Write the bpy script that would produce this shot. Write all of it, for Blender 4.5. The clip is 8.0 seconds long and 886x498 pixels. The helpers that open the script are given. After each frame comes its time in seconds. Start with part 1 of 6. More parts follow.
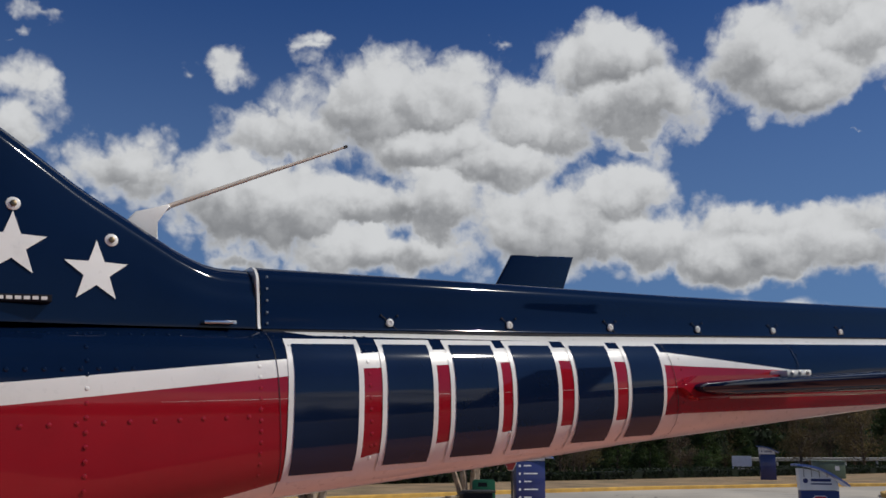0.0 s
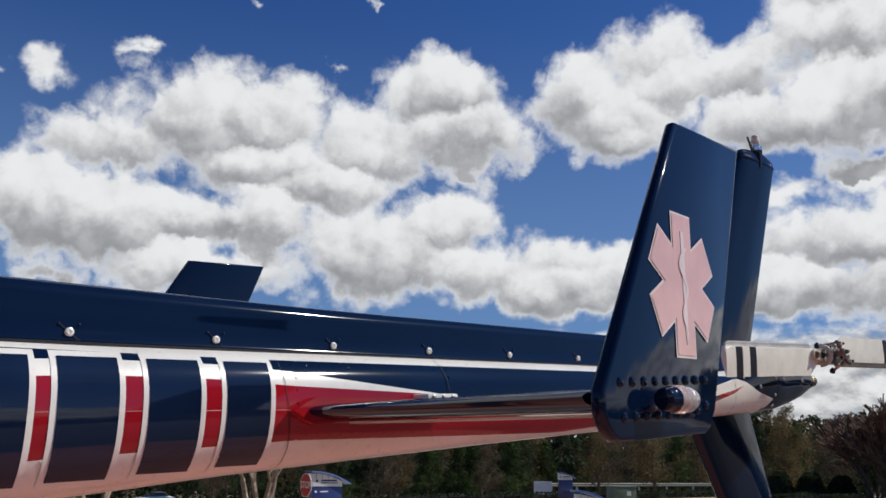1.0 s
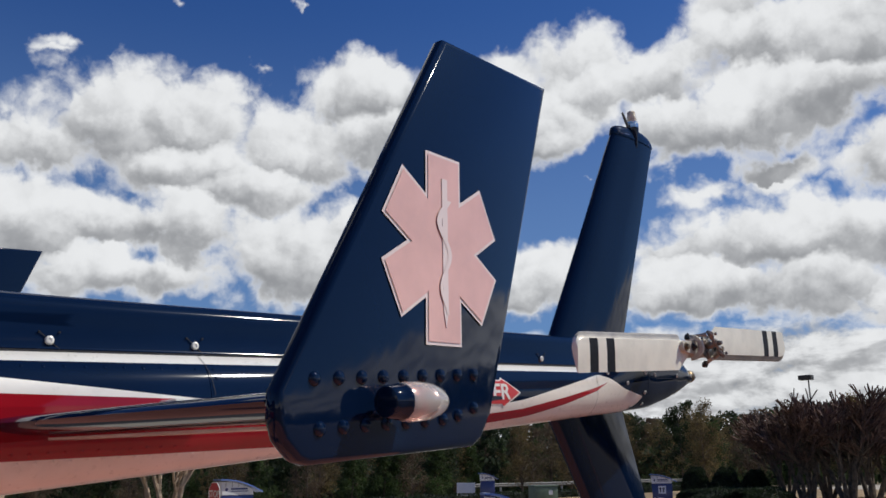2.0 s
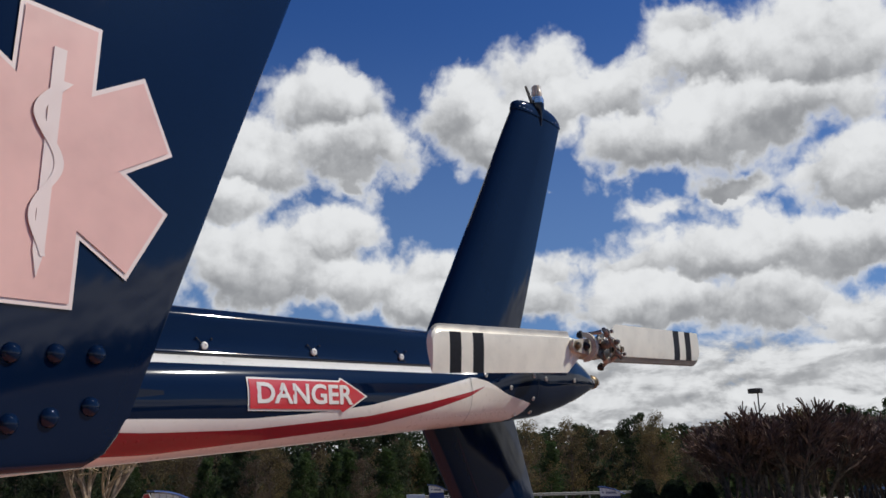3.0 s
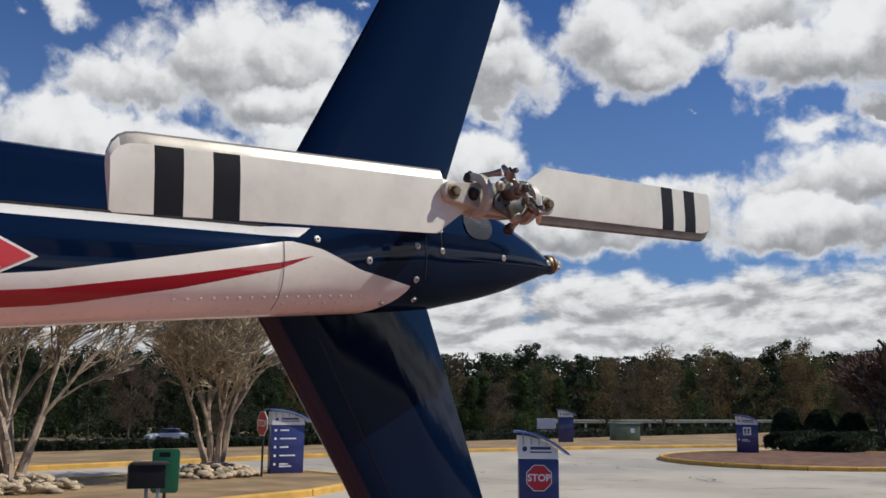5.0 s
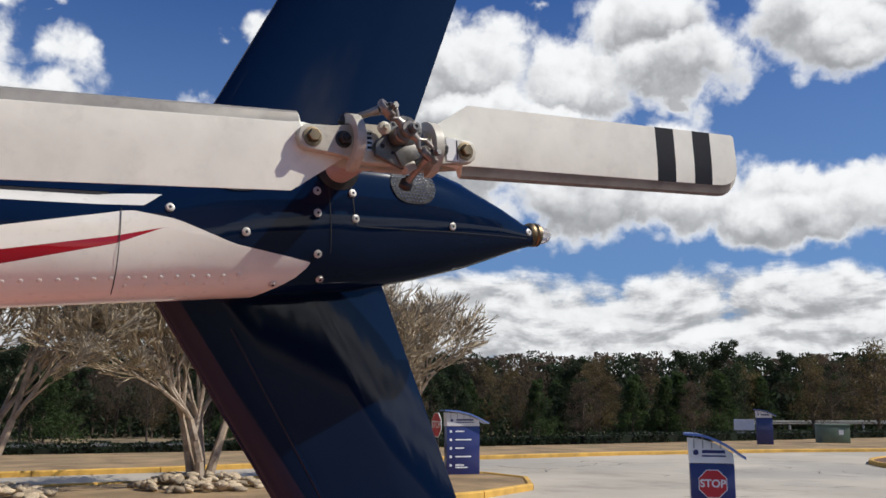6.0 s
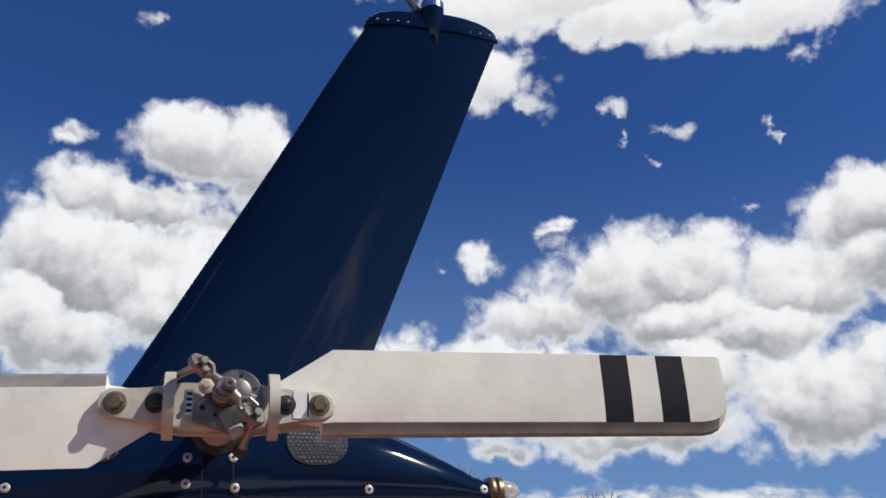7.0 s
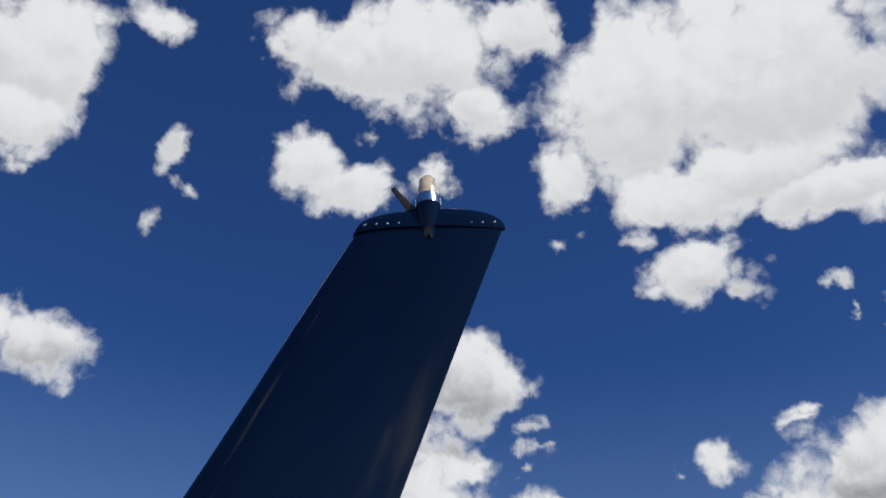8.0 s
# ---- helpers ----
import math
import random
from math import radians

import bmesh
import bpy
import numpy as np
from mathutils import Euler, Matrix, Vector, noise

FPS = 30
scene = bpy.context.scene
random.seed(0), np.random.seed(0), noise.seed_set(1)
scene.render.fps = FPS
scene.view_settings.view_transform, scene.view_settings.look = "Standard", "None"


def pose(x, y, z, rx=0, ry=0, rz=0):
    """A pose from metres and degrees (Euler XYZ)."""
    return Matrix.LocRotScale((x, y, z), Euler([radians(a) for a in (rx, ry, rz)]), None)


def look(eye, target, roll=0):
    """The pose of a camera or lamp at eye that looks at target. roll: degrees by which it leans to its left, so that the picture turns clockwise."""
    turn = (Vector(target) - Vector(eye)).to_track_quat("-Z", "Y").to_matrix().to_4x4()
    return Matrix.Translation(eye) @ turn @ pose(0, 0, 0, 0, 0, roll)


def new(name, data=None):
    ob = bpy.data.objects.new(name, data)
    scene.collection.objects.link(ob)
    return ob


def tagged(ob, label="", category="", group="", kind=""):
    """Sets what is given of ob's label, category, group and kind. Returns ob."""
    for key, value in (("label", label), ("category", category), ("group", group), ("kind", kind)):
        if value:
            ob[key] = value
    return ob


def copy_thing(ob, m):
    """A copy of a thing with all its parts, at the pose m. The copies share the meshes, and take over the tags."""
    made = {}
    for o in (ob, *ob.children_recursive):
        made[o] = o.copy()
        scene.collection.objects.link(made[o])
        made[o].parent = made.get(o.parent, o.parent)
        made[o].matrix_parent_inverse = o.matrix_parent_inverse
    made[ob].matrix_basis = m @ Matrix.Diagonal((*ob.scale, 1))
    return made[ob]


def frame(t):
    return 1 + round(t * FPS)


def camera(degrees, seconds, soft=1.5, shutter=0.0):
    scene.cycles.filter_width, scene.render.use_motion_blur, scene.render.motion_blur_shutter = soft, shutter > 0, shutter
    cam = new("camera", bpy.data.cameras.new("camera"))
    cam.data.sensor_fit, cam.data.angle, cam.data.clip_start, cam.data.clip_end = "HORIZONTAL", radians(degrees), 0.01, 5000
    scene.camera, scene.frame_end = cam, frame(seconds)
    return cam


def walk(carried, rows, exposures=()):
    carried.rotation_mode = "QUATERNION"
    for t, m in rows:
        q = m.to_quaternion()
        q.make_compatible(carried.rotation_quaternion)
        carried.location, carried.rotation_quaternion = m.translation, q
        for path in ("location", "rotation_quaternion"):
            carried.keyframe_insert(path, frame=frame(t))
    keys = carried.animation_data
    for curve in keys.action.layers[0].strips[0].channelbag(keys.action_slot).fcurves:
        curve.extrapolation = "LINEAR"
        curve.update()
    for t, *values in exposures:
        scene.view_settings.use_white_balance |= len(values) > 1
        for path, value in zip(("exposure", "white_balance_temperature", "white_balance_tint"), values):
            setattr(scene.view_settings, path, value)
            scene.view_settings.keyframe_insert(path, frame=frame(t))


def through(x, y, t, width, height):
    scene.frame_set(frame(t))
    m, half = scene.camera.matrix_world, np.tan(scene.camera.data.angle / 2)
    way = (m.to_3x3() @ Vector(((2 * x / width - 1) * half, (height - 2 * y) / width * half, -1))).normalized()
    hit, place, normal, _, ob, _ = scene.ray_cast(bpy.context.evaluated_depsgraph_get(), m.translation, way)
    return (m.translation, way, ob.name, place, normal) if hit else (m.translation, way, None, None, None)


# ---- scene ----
cam = camera(52.9, 8.0, soft=1.6)
PATH = [
    (0.0, (-4.329, -1.557, 1.81), (-3.306, 0.108, 2.239), 0.47),
    (0.5, (-4.004, -1.646, 1.834), (-2.803, -0.113, 2.29), 0.87),
    (1.0, (-3.719, -1.634, 1.83), (-2.397, -0.214, 2.314), 0.7),
    (1.5, (-3.425, -1.577, 1.866), (-2.004, -0.251, 2.34), -0.57),
    (2.8, (-2.69, -1.54, 1.872), (-1.228, -0.276, 2.386), -0.6),
    (3.0, (-2.564, -1.48, 1.89), (-1.071, -0.252, 2.4), -0.56),
    (3.5, (-2.283, -1.433, 1.889), (-0.766, -0.239, 2.413), -1.4),
    (4.0, (-1.937, -1.454, 1.904), (-0.495, -0.177, 2.442), -1.58),
    (4.5, (-1.634, -1.41, 1.896), (-0.269, -0.037, 2.396), -0.28),
    (4.9, (-1.368, -1.308, 1.902), (-0.041, 0.132, 2.304), 0.5),
    (5.0, (-1.299, -1.316, 1.882), (0.003, 0.161, 2.232), 0.66),
    (5.2, (-1.178, -1.32, 1.861), (0.064, 0.225, 2.124), 1.1),
    (6.3, (-0.426, -1.294, 1.931), (0.417, 0.465, 2.37), 0.37),
    (6.5, (-0.322, -1.276, 1.967), (0.443, 0.488, 2.519), 0.15),
    (7.0, (-0.005, -1.303, 2.014), (0.454, 0.467, 2.822), 0.82),
    (7.5, (0.257, -1.228, 2.048), (0.429, 0.488, 3.06), 1.94),
    (8.0, (0.488, -1.084, 2.18), (0.443, 0.509, 3.389), 1.41),
]
walk(cam, [(t, look(e, g, r)) for t, e, g, r in PATH], exposures=[(0.0, -0.42), (0.5, -0.12), (1.5, -0.03), (3.0, -0.1), (4.0, -0.16), (4.5, -0.16), (5.0, -0.03), (6.5, 0.17), (7.0, 0.1), (8.0, -0.1)])

# ---- world, sky and sun ----
SUN = Vector((0.55, -0.41, 0.73)).normalized()
world = bpy.data.worlds.new("world")
scene.world = world
world.use_nodes = True


class Nodes:
    """Short hand for node trees."""

    def __init__(self, tree):
        self.tree, self.nodes, self.links = tree, tree.nodes, tree.links

    def add(self, kind, ins=()):
        n = self.nodes.new(kind)
        for key, value in (ins.items() if isinstance(ins, dict) else enumerate(ins)):
            if value is None:
                continue
            if isinstance(value, bpy.types.NodeSocket):
                self.links.new(value, n.inputs[key])
            else:
                n.inputs[key].default_value = value
        return n

    def math(self, op, a, b=None, c=None):
        n = self.add("ShaderNodeMath", (a, b, c))
        n.operation = op
        return n.outputs[0]

    def ramp(self, v, lo, hi, a=0.0, b=1.0):
        n = self.add("ShaderNodeMapRange", (v, lo, hi, a, b))
        n.interpolation_type = "SMOOTHSTEP"
        return n.outputs[0]

    def vec(self, op, a, b=None):
        n = self.add("ShaderNodeVectorMath", (a, b))
        n.operation = op
        return n

    def noise(self, v, scale, detail=3.0, rough=0.5, dist=0.0):
        return self.add("ShaderNodeTexNoise", {"Vector": v, "Scale": scale, "Detail": detail, "Roughness": rough, "Distortion": dist}).outputs

    def mix(self, f, a, b, blend="MIX"):
        n = self.add("ShaderNodeMix")
        n.data_type, n.blend_type = "RGBA", blend
        for key, value in ((0, f), (6, a), (7, b)):
            if isinstance(value, bpy.types.NodeSocket):
                self.links.new(value, n.inputs[key])
            else:
                n.inputs[key].default_value = value
        return n.outputs[2]


# cloud banks: heading and height of the middle, half width and half height, in degrees
BANK_EAST = [(84.7, 21.0, 1.7, 1.6), (85.1, 19.1, 1.8, 1.3), (85.2, 23.3, 1.3, 0.6), (84.0, 17.7, 1.7, 0.7), (73.0, 23.5, 2.2, 1.1), (75.6, 22.3, 1.1, 0.7), (66.9, 25.2, 2.3, 0.7), (63.8, 24.8, 1.7, 0.5), (62.1, 21.4, 8.2, 3.2), (68.5, 19.8, 4.5, 2.1), (78.6, 16.0, 3.7, 1.9), (72.8, 17.2, 2.7, 1.4), (70.1, 14.6, 6.8, 3.0), (71.3, 11.1, 2.8, 1.0), (63.8, 12.3, 4.4, 2.0), (54.4, 25.4, 1.0, 0.6)]
BANK_MID = [(57.9, 15.3, 4.5, 2.7), (51.9, 13.8, 6.6, 3.2), (47.4, 15.5, 3.6, 1.8), (59.0, 18.9, 5.7, 2.0), (47.9, 23.6, 4.9, 2.6), (45.8, 21.1, 5.5, 2.4), (45.5, 18.8, 2.5, 1.4), (51.8, 20.3, 4.2, 2.1), (35.8, 22.1, 4.3, 2.6), (37.3, 25.2, 3.1, 1.5), (32.4, 23.8, 3.8, 2.4), (33.3, 20.6, 2.9, 1.3), (32.3, 18.0, 0.8, 0.3), (37.9, 12.2, 5.6, 1.9), (32.9, 11.4, 3.6, 2.0)]
BANK_WEST = [(38.3, 23.3, 3.3, 2.6), (33.1, 25.8, 3.4, 2.4), (35.3, 21.1, 4.1, 1.8), (28.0, 24.2, 4.3, 2.0), (24.8, 21.1, 6.8, 2.5), (20.2, 25.7, 5.9, 2.5), (19.6, 22.3, 4.8, 3.5), (30.2, 20.0, 2.2, 1.0), (32.7, 18.1, 0.9, 0.3), (24.5, 16.6, 3.3, 1.2), (20.4, 17.8, 3.8, 1.3), (21.6, 13.6, 5.0, 2.2), (28.6, 13.3, 2.1, 1.1), (25.7, 10.9, 7.2, 2.0), (38.3, 13.1, 5.5, 1.3), (34.3, 11.7, 4.6, 1.2), (19.1, 11.0, 3.3, 2.9)]
BANK_FAR = [(22.3, 27.5, 3.3, 1.7), (15.3, 25.4, 6.8, 3.6), (18.6, 21.9, 8.3, 2.4), (13.0, 17.9, 5.0, 2.6), (19.9, 13.7, 7.7, 2.4), (24.5, 16.8, 3.2, 1.0), (27.3, 13.3, 3.2, 1.4), (13.9, 13.7, 4.7, 2.3), (12.7, 9.2, 4.8, 1.9), (33.2, 27.6, 1.0, 0.3), (37.1, 30.5, 1.4, 0.6), (52.1, 29.8, 0.8, 0.3)]
BANK_HIGH = [(125.3, 43.9, 5.6, 3.6), (125.4, 40.0, 3.1, 2.4), (124.4, 37.1, 1.4, 0.9), (118.0, 48.1, 3.4, 1.4), (102.0, 48.8, 6.3, 2.4), (93.4, 49.4, 7.0, 3.8), (89.6, 46.3, 3.9, 1.9), (84.0, 51.0, 3.9, 1.7), (74.3, 45.9, 7.2, 5.1), (63.7, 45.7, 11.1, 6.3), (68.0, 39.6, 9.4, 2.5), (80.9, 41.3, 2.8, 1.8), (76.1, 37.0, 2.6, 1.2), (71.9, 34.5, 4.0, 1.7), (69.5, 32.8, 2.9, 1.3)]
BANK_WISP = [(103.4, 41.8, 2.8, 2.1), (98.6, 40.7, 4.7, 1.6), (92.9, 41.7, 2.7, 1.4), (99.1, 44.3, 2.2, 1.2), (119.4, 27.6, 3.1, 1.9), (121.0, 29.1, 1.0, 1.1), (114.5, 40.8, 1.2, 1.8), (111.8, 38.8, 1.7, 0.8), (114.1, 35.7, 1.2, 1.3), (82.2, 37.6, 1.8, 0.9), (89.1, 28.6, 3.5, 2.8), (90.8, 23.5, 3.1, 1.4), (84.3, 24.5, 1.9, 1.0), (63.1, 32.1, 1.4, 0.5), (62.2, 30.3, 0.7, 0.7), (97.1, 35.9, 1.3, 0.9), (58.5, 30.4, 1.7, 1.0), (63.1, 32.4, 1.4, 0.9), (60.6, 29.2, 0.9, 0.5), (52.0, 29.3, 0.6, 0.4), (62.3, 30.8, 0.5, 0.7)]
BANK_LOW = [(39.1, 11.8, 6.2, 1.8), (44.2, 12.8, 4.5, 2.2), (62.8, 12.3, 6.9, 1.6), (55.6, 17.8, 4.8, 1.8), (54.4, 17.8, 4.1, 2.1), (62.9, 15.3, 8.5, 1.7), (41.6, 13.2, 3.3, 1.4), (32.5, 12.7, 4.0, 1.4), (52.2, 21.3, 3.4, 2.1)]
BANK_LEFT = [(52.5, 36.3, 6.9, 1.6), (49.1, 33.9, 2.1, 1.0), (62.6, 37.9, 8.5, 1.5), (92.7, 19.4, 5.0, 3.2), (88.6, 17.9, 4.6, 1.7), (92.4, 29.4, 5.0, 2.2), (89.8, 30.8, 2.4, 1.6), (100.9, 28.4, 2.4, 0.9), (97.0, 25.2, 5.3, 1.7), (98.0, 21.2, 6.7, 3.3), (100.5, 16.8, 4.7, 2.9), (73.2, 22.8, 2.6, 1.2), (67.5, 24.7, 2.2, 0.5), (103.3, 24.0, 1.4, 1.0), (85.3, 25.7, 1.6, 1.3), (86.1, 22.9, 1.1, 0.4), (66.7, 25.1, 1.0, 0.4), (85.1, 20.8, 2.1, 1.7), (59.4, 30.6, 1.8, 0.9), (60.9, 29.5, 1.0, 0.6), (52.4, 29.5, 0.7, 0.5)]


def cloud_group():
    """Node group: heading and height in degrees to cloud thickness, and how far down a bank the place lies."""
    tree = bpy.data.node_groups.new("cloud_banks", "ShaderNodeTree")
    tree.interface.new_socket("Place", in_out="INPUT", socket_type="NodeSocketVector")
    tree.interface.new_socket("Thickness", in_out="OUTPUT", socket_type="NodeSocketFloat")
    tree.interface.new_socket("Under", in_out="OUTPUT", socket_type="NodeSocketFloat")
    n = Nodes(tree)
    place = n.add("NodeGroupInput").outputs[0]
    best, lie = None, None
    banks = BANK_EAST + BANK_MID + BANK_WEST + BANK_FAR + BANK_HIGH + BANK_WISP + BANK_LEFT + BANK_LOW
    for a, e, ra, re in sorted(banks, key=lambda b: -b[2] * b[3]):
        size = ra * re
        full = min(1.0, 0.55 + 0.03 * size)
        d = n.vec("MULTIPLY_ADD", place, (1 / ra, 1 / re, 0))
        d.inputs[2].default_value = (-a / ra, -e / re, 0)
        depth = n.math("MULTIPLY_ADD", n.vec("LENGTH", d.outputs[0]).outputs["Value"], -full, full * min(1.1, 0.3 + 0.13 * size))
        # the large bank in front sets how the height turns into shade
        dark = min(1.0, 0.25 + size / 14)
        fall = (-dark / re, dark * e / re, 0)
        if best is None:
            best, lie = depth, n.vec("ADD", fall, (0, 0, 0)).outputs[0]
            continue
        if size > 5.0:
            mixed = n.add("ShaderNodeMix")
            mixed.data_type = "VECTOR"
            front = n.add("ShaderNodeMapRange", (n.math("SUBTRACT", best, depth), 0.2, -0.2)).outputs[0]
            n.links.new(front, mixed.inputs[0])
            n.links.new(lie, mixed.inputs[4])
            mixed.inputs[5].default_value = fall
            lie = mixed.outputs[1]
        best = n.math("SMOOTH_MAX", best, depth, 0.25)
    height = n.add("ShaderNodeSeparateXYZ", (place,)).outputs[1]
    lie = n.add("ShaderNodeSeparateXYZ", (lie,)).outputs
    n.add("NodeGroupOutput", (best, n.math("MULTIPLY_ADD", height, lie[0], lie[1])))
    return tree


def puff_group():
    """Node group: a direction to the billows of a cloud, round heads with creases between."""
    tree = bpy.data.node_groups.new("cloud_puffs", "ShaderNodeTree")
    tree.interface.new_socket("Way", in_out="INPUT", socket_type="NodeSocketVector")
    tree.interface.new_socket("Puffs", in_out="OUTPUT", socket_type="NodeSocketFloat")
    n = Nodes(tree)
    way = n.add("NodeGroupInput").outputs[0]
    warp = n.vec("SUBTRACT", n.noise(way, 18.0, 4.0, 0.6)["Color"], (0.5, 0.5, 0.5)).outputs[0]
    way = n.vec("ADD", way, n.vec("MULTIPLY", warp, (0.05, 0.05, 0.05)).outputs[0]).outputs[0]
    total = None
    for scale, amount in ((11.0, 0.5), (25.0, 0.36), (56.0, 0.2)):
        v = n.add("ShaderNodeTexVoronoi", {"Vector": way, "Scale": scale})
        d = n.math("MULTIPLY_ADD", n.math("POWER", v.outputs["Distance"], 1.5), -amount * 1.6, amount * 0.55)
        total = d if total is None else n.math("ADD", total, d)
    total = n.math("MULTIPLY_ADD", n.math("SUBTRACT", n.noise(way, 40.0, 7.0, 0.62)[0], 0.5), 0.75, total)
    n.add("NodeGroupOutput", (total,))
    return tree


def build_sky():
    n = Nodes(world.node_tree)
    n.nodes.clear()
    way = n.add("ShaderNodeTexCoord").outputs["Generated"]
    xyz = n.add("ShaderNodeSeparateXYZ", (way,)).outputs
    az = n.math("MULTIPLY", n.math("ARCTAN2", xyz[1], xyz[0]), 57.2958)
    el = n.math("MULTIPLY", n.math("ARCSINE", xyz[2]), 57.2958)
    place = n.add("ShaderNodeCombineXYZ", (az, el, 0.0)).outputs[0]
    fray = n.vec("SUBTRACT", n.noise(way, 16.0, 4.0, 0.6)["Color"], (0.5, 0.5, 0.5)).outputs[0]
    place = n.vec("ADD", place, n.vec("MULTIPLY", fray, (5.0, 3.6, 0)).outputs[0]).outputs[0]
    banks, puffs = cloud_group(), puff_group()

    def grouped(tree, v):
        g = n.add("ShaderNodeGroup")
        g.node_tree = tree
        n.links.new(v, g.inputs[0])
        return g.outputs

    puff = grouped(puffs, way)[0]
    puff_sunward = grouped(puffs, n.vec("ADD", way, (0.012, -0.008, 0.016)).outputs[0])[0]
    shape, down = grouped(banks, place)
    here = n.math("MULTIPLY_ADD", puff, 0.62, shape)
    # flat streaky cloud layers near the horizon
    flat = n.vec("MULTIPLY", way, (12.0, 12.0, 32.0)).outputs[0]
    streak = n.noise(flat, 1.0, 9.0, 0.58, 0.3)[0]
    low = n.math("MULTIPLY_ADD", n.ramp(el, 12.5, 5.0), n.math("MULTIPLY_ADD", streak, 2.3, 0.55), -0.95)
    low = n.math("MULTIPLY_ADD", puff, 0.5, low)
    # broken cloud all round the rest of the sky
    turned = n.math("ABSOLUTE", n.math("SUBTRACT", az, 62.0))
    outside = n.math("MAXIMUM", n.ramp(turned, 58.0, 75.0), n.ramp(el, 52.0, 60.0))
    wide = n.math("MULTIPLY_ADD", n.math("MULTIPLY_ADD", n.noise(way, 3.0, 9.0, 0.6)[0], 4.0, -1.75), outside, -0.9)
    body = n.math("MAXIMUM", n.math("MAXIMUM", here, low), wide)
    mask = n.ramp(body, -0.17, 0.3)
    # grey undersides, and each billow shaded away from the sun
    down = n.math("MULTIPLY_ADD", n.math("SUBTRACT", n.noise(way, 9.0, 3.0, 0.5)[0], 0.5), 0.9, down)
    under = n.math("MULTIPLY", n.ramp(n.math("MULTIPLY_ADD", puff, -0.2, down), -0.5, 0.72), n.ramp(here, 0.0, 0.4))
    over = n.noise(n.vec("ADD", flat, (0.0, 0.0, 0.36)).outputs[0], 1.0, 7.0, 0.58, 0.3)[0]
    layer = n.math("MULTIPLY", n.ramp(el, 14.0, 7.0), n.ramp(n.math("SUBTRACT", over, streak), -0.12, 0.17))
    grey = n.math("MAXIMUM", under, n.math("MULTIPLY_ADD", layer, 0.75, n.ramp(el, 11.0, 5.0, 0.0, 0.12)))
    relief = n.ramp(n.math("SUBTRACT", puff_sunward, puff), -0.55, 0.6)
    grey = n.math("MULTIPLY_ADD", n.math("SUBTRACT", relief, 0.44), 0.38, grey)
    grey = n.math("MULTIPLY", n.ramp(grey, -0.15, 1.3), n.ramp(el, 24.0, 38.0, 1.0, 0.35))
    cloud = n.mix(grey, (0.86, 0.875, 0.89, 1), (0.29, 0.3, 0.32, 1))
    sky = n.add("ShaderNodeTexSky")
    sky.sky_type, sky.sun_disc = "NISHITA", False
    sky.sun_elevation, sky.sun_rotation = math.asin(SUN.z), math.atan2(SUN.x, SUN.y)
    sky.dust_density, sky.ozone_density = 0.8, 3.0
    blue = n.mix(1.0, sky.outputs[0], (0.36, 0.7, 1.3, 1), "MULTIPLY")
    blue = n.mix(n.ramp(el, 31.0, 10.0, 0.0, 0.27), blue, (4.9, 7.4, 10.2, 1))
    blue = n.add("ShaderNodeBackground", (blue, 0.061))
    white = n.add("ShaderNodeBackground", (cloud, 0.97))
    out = n.add("ShaderNodeMixShader", (mask, blue.outputs[0], white.outputs[0]))
    n.add("ShaderNodeOutputWorld", (out.outputs[0],))


build_sky()
sun = new("sun", bpy.data.lights.new("sun", "SUN"))
sun.data.energy, sun.data.angle, sun.data.color = 4.0, radians(0.6), (1.0, 0.95, 0.86)
sun.matrix_world = look((0, 0, 30), Vector((0, 0, 30)) - SUN)


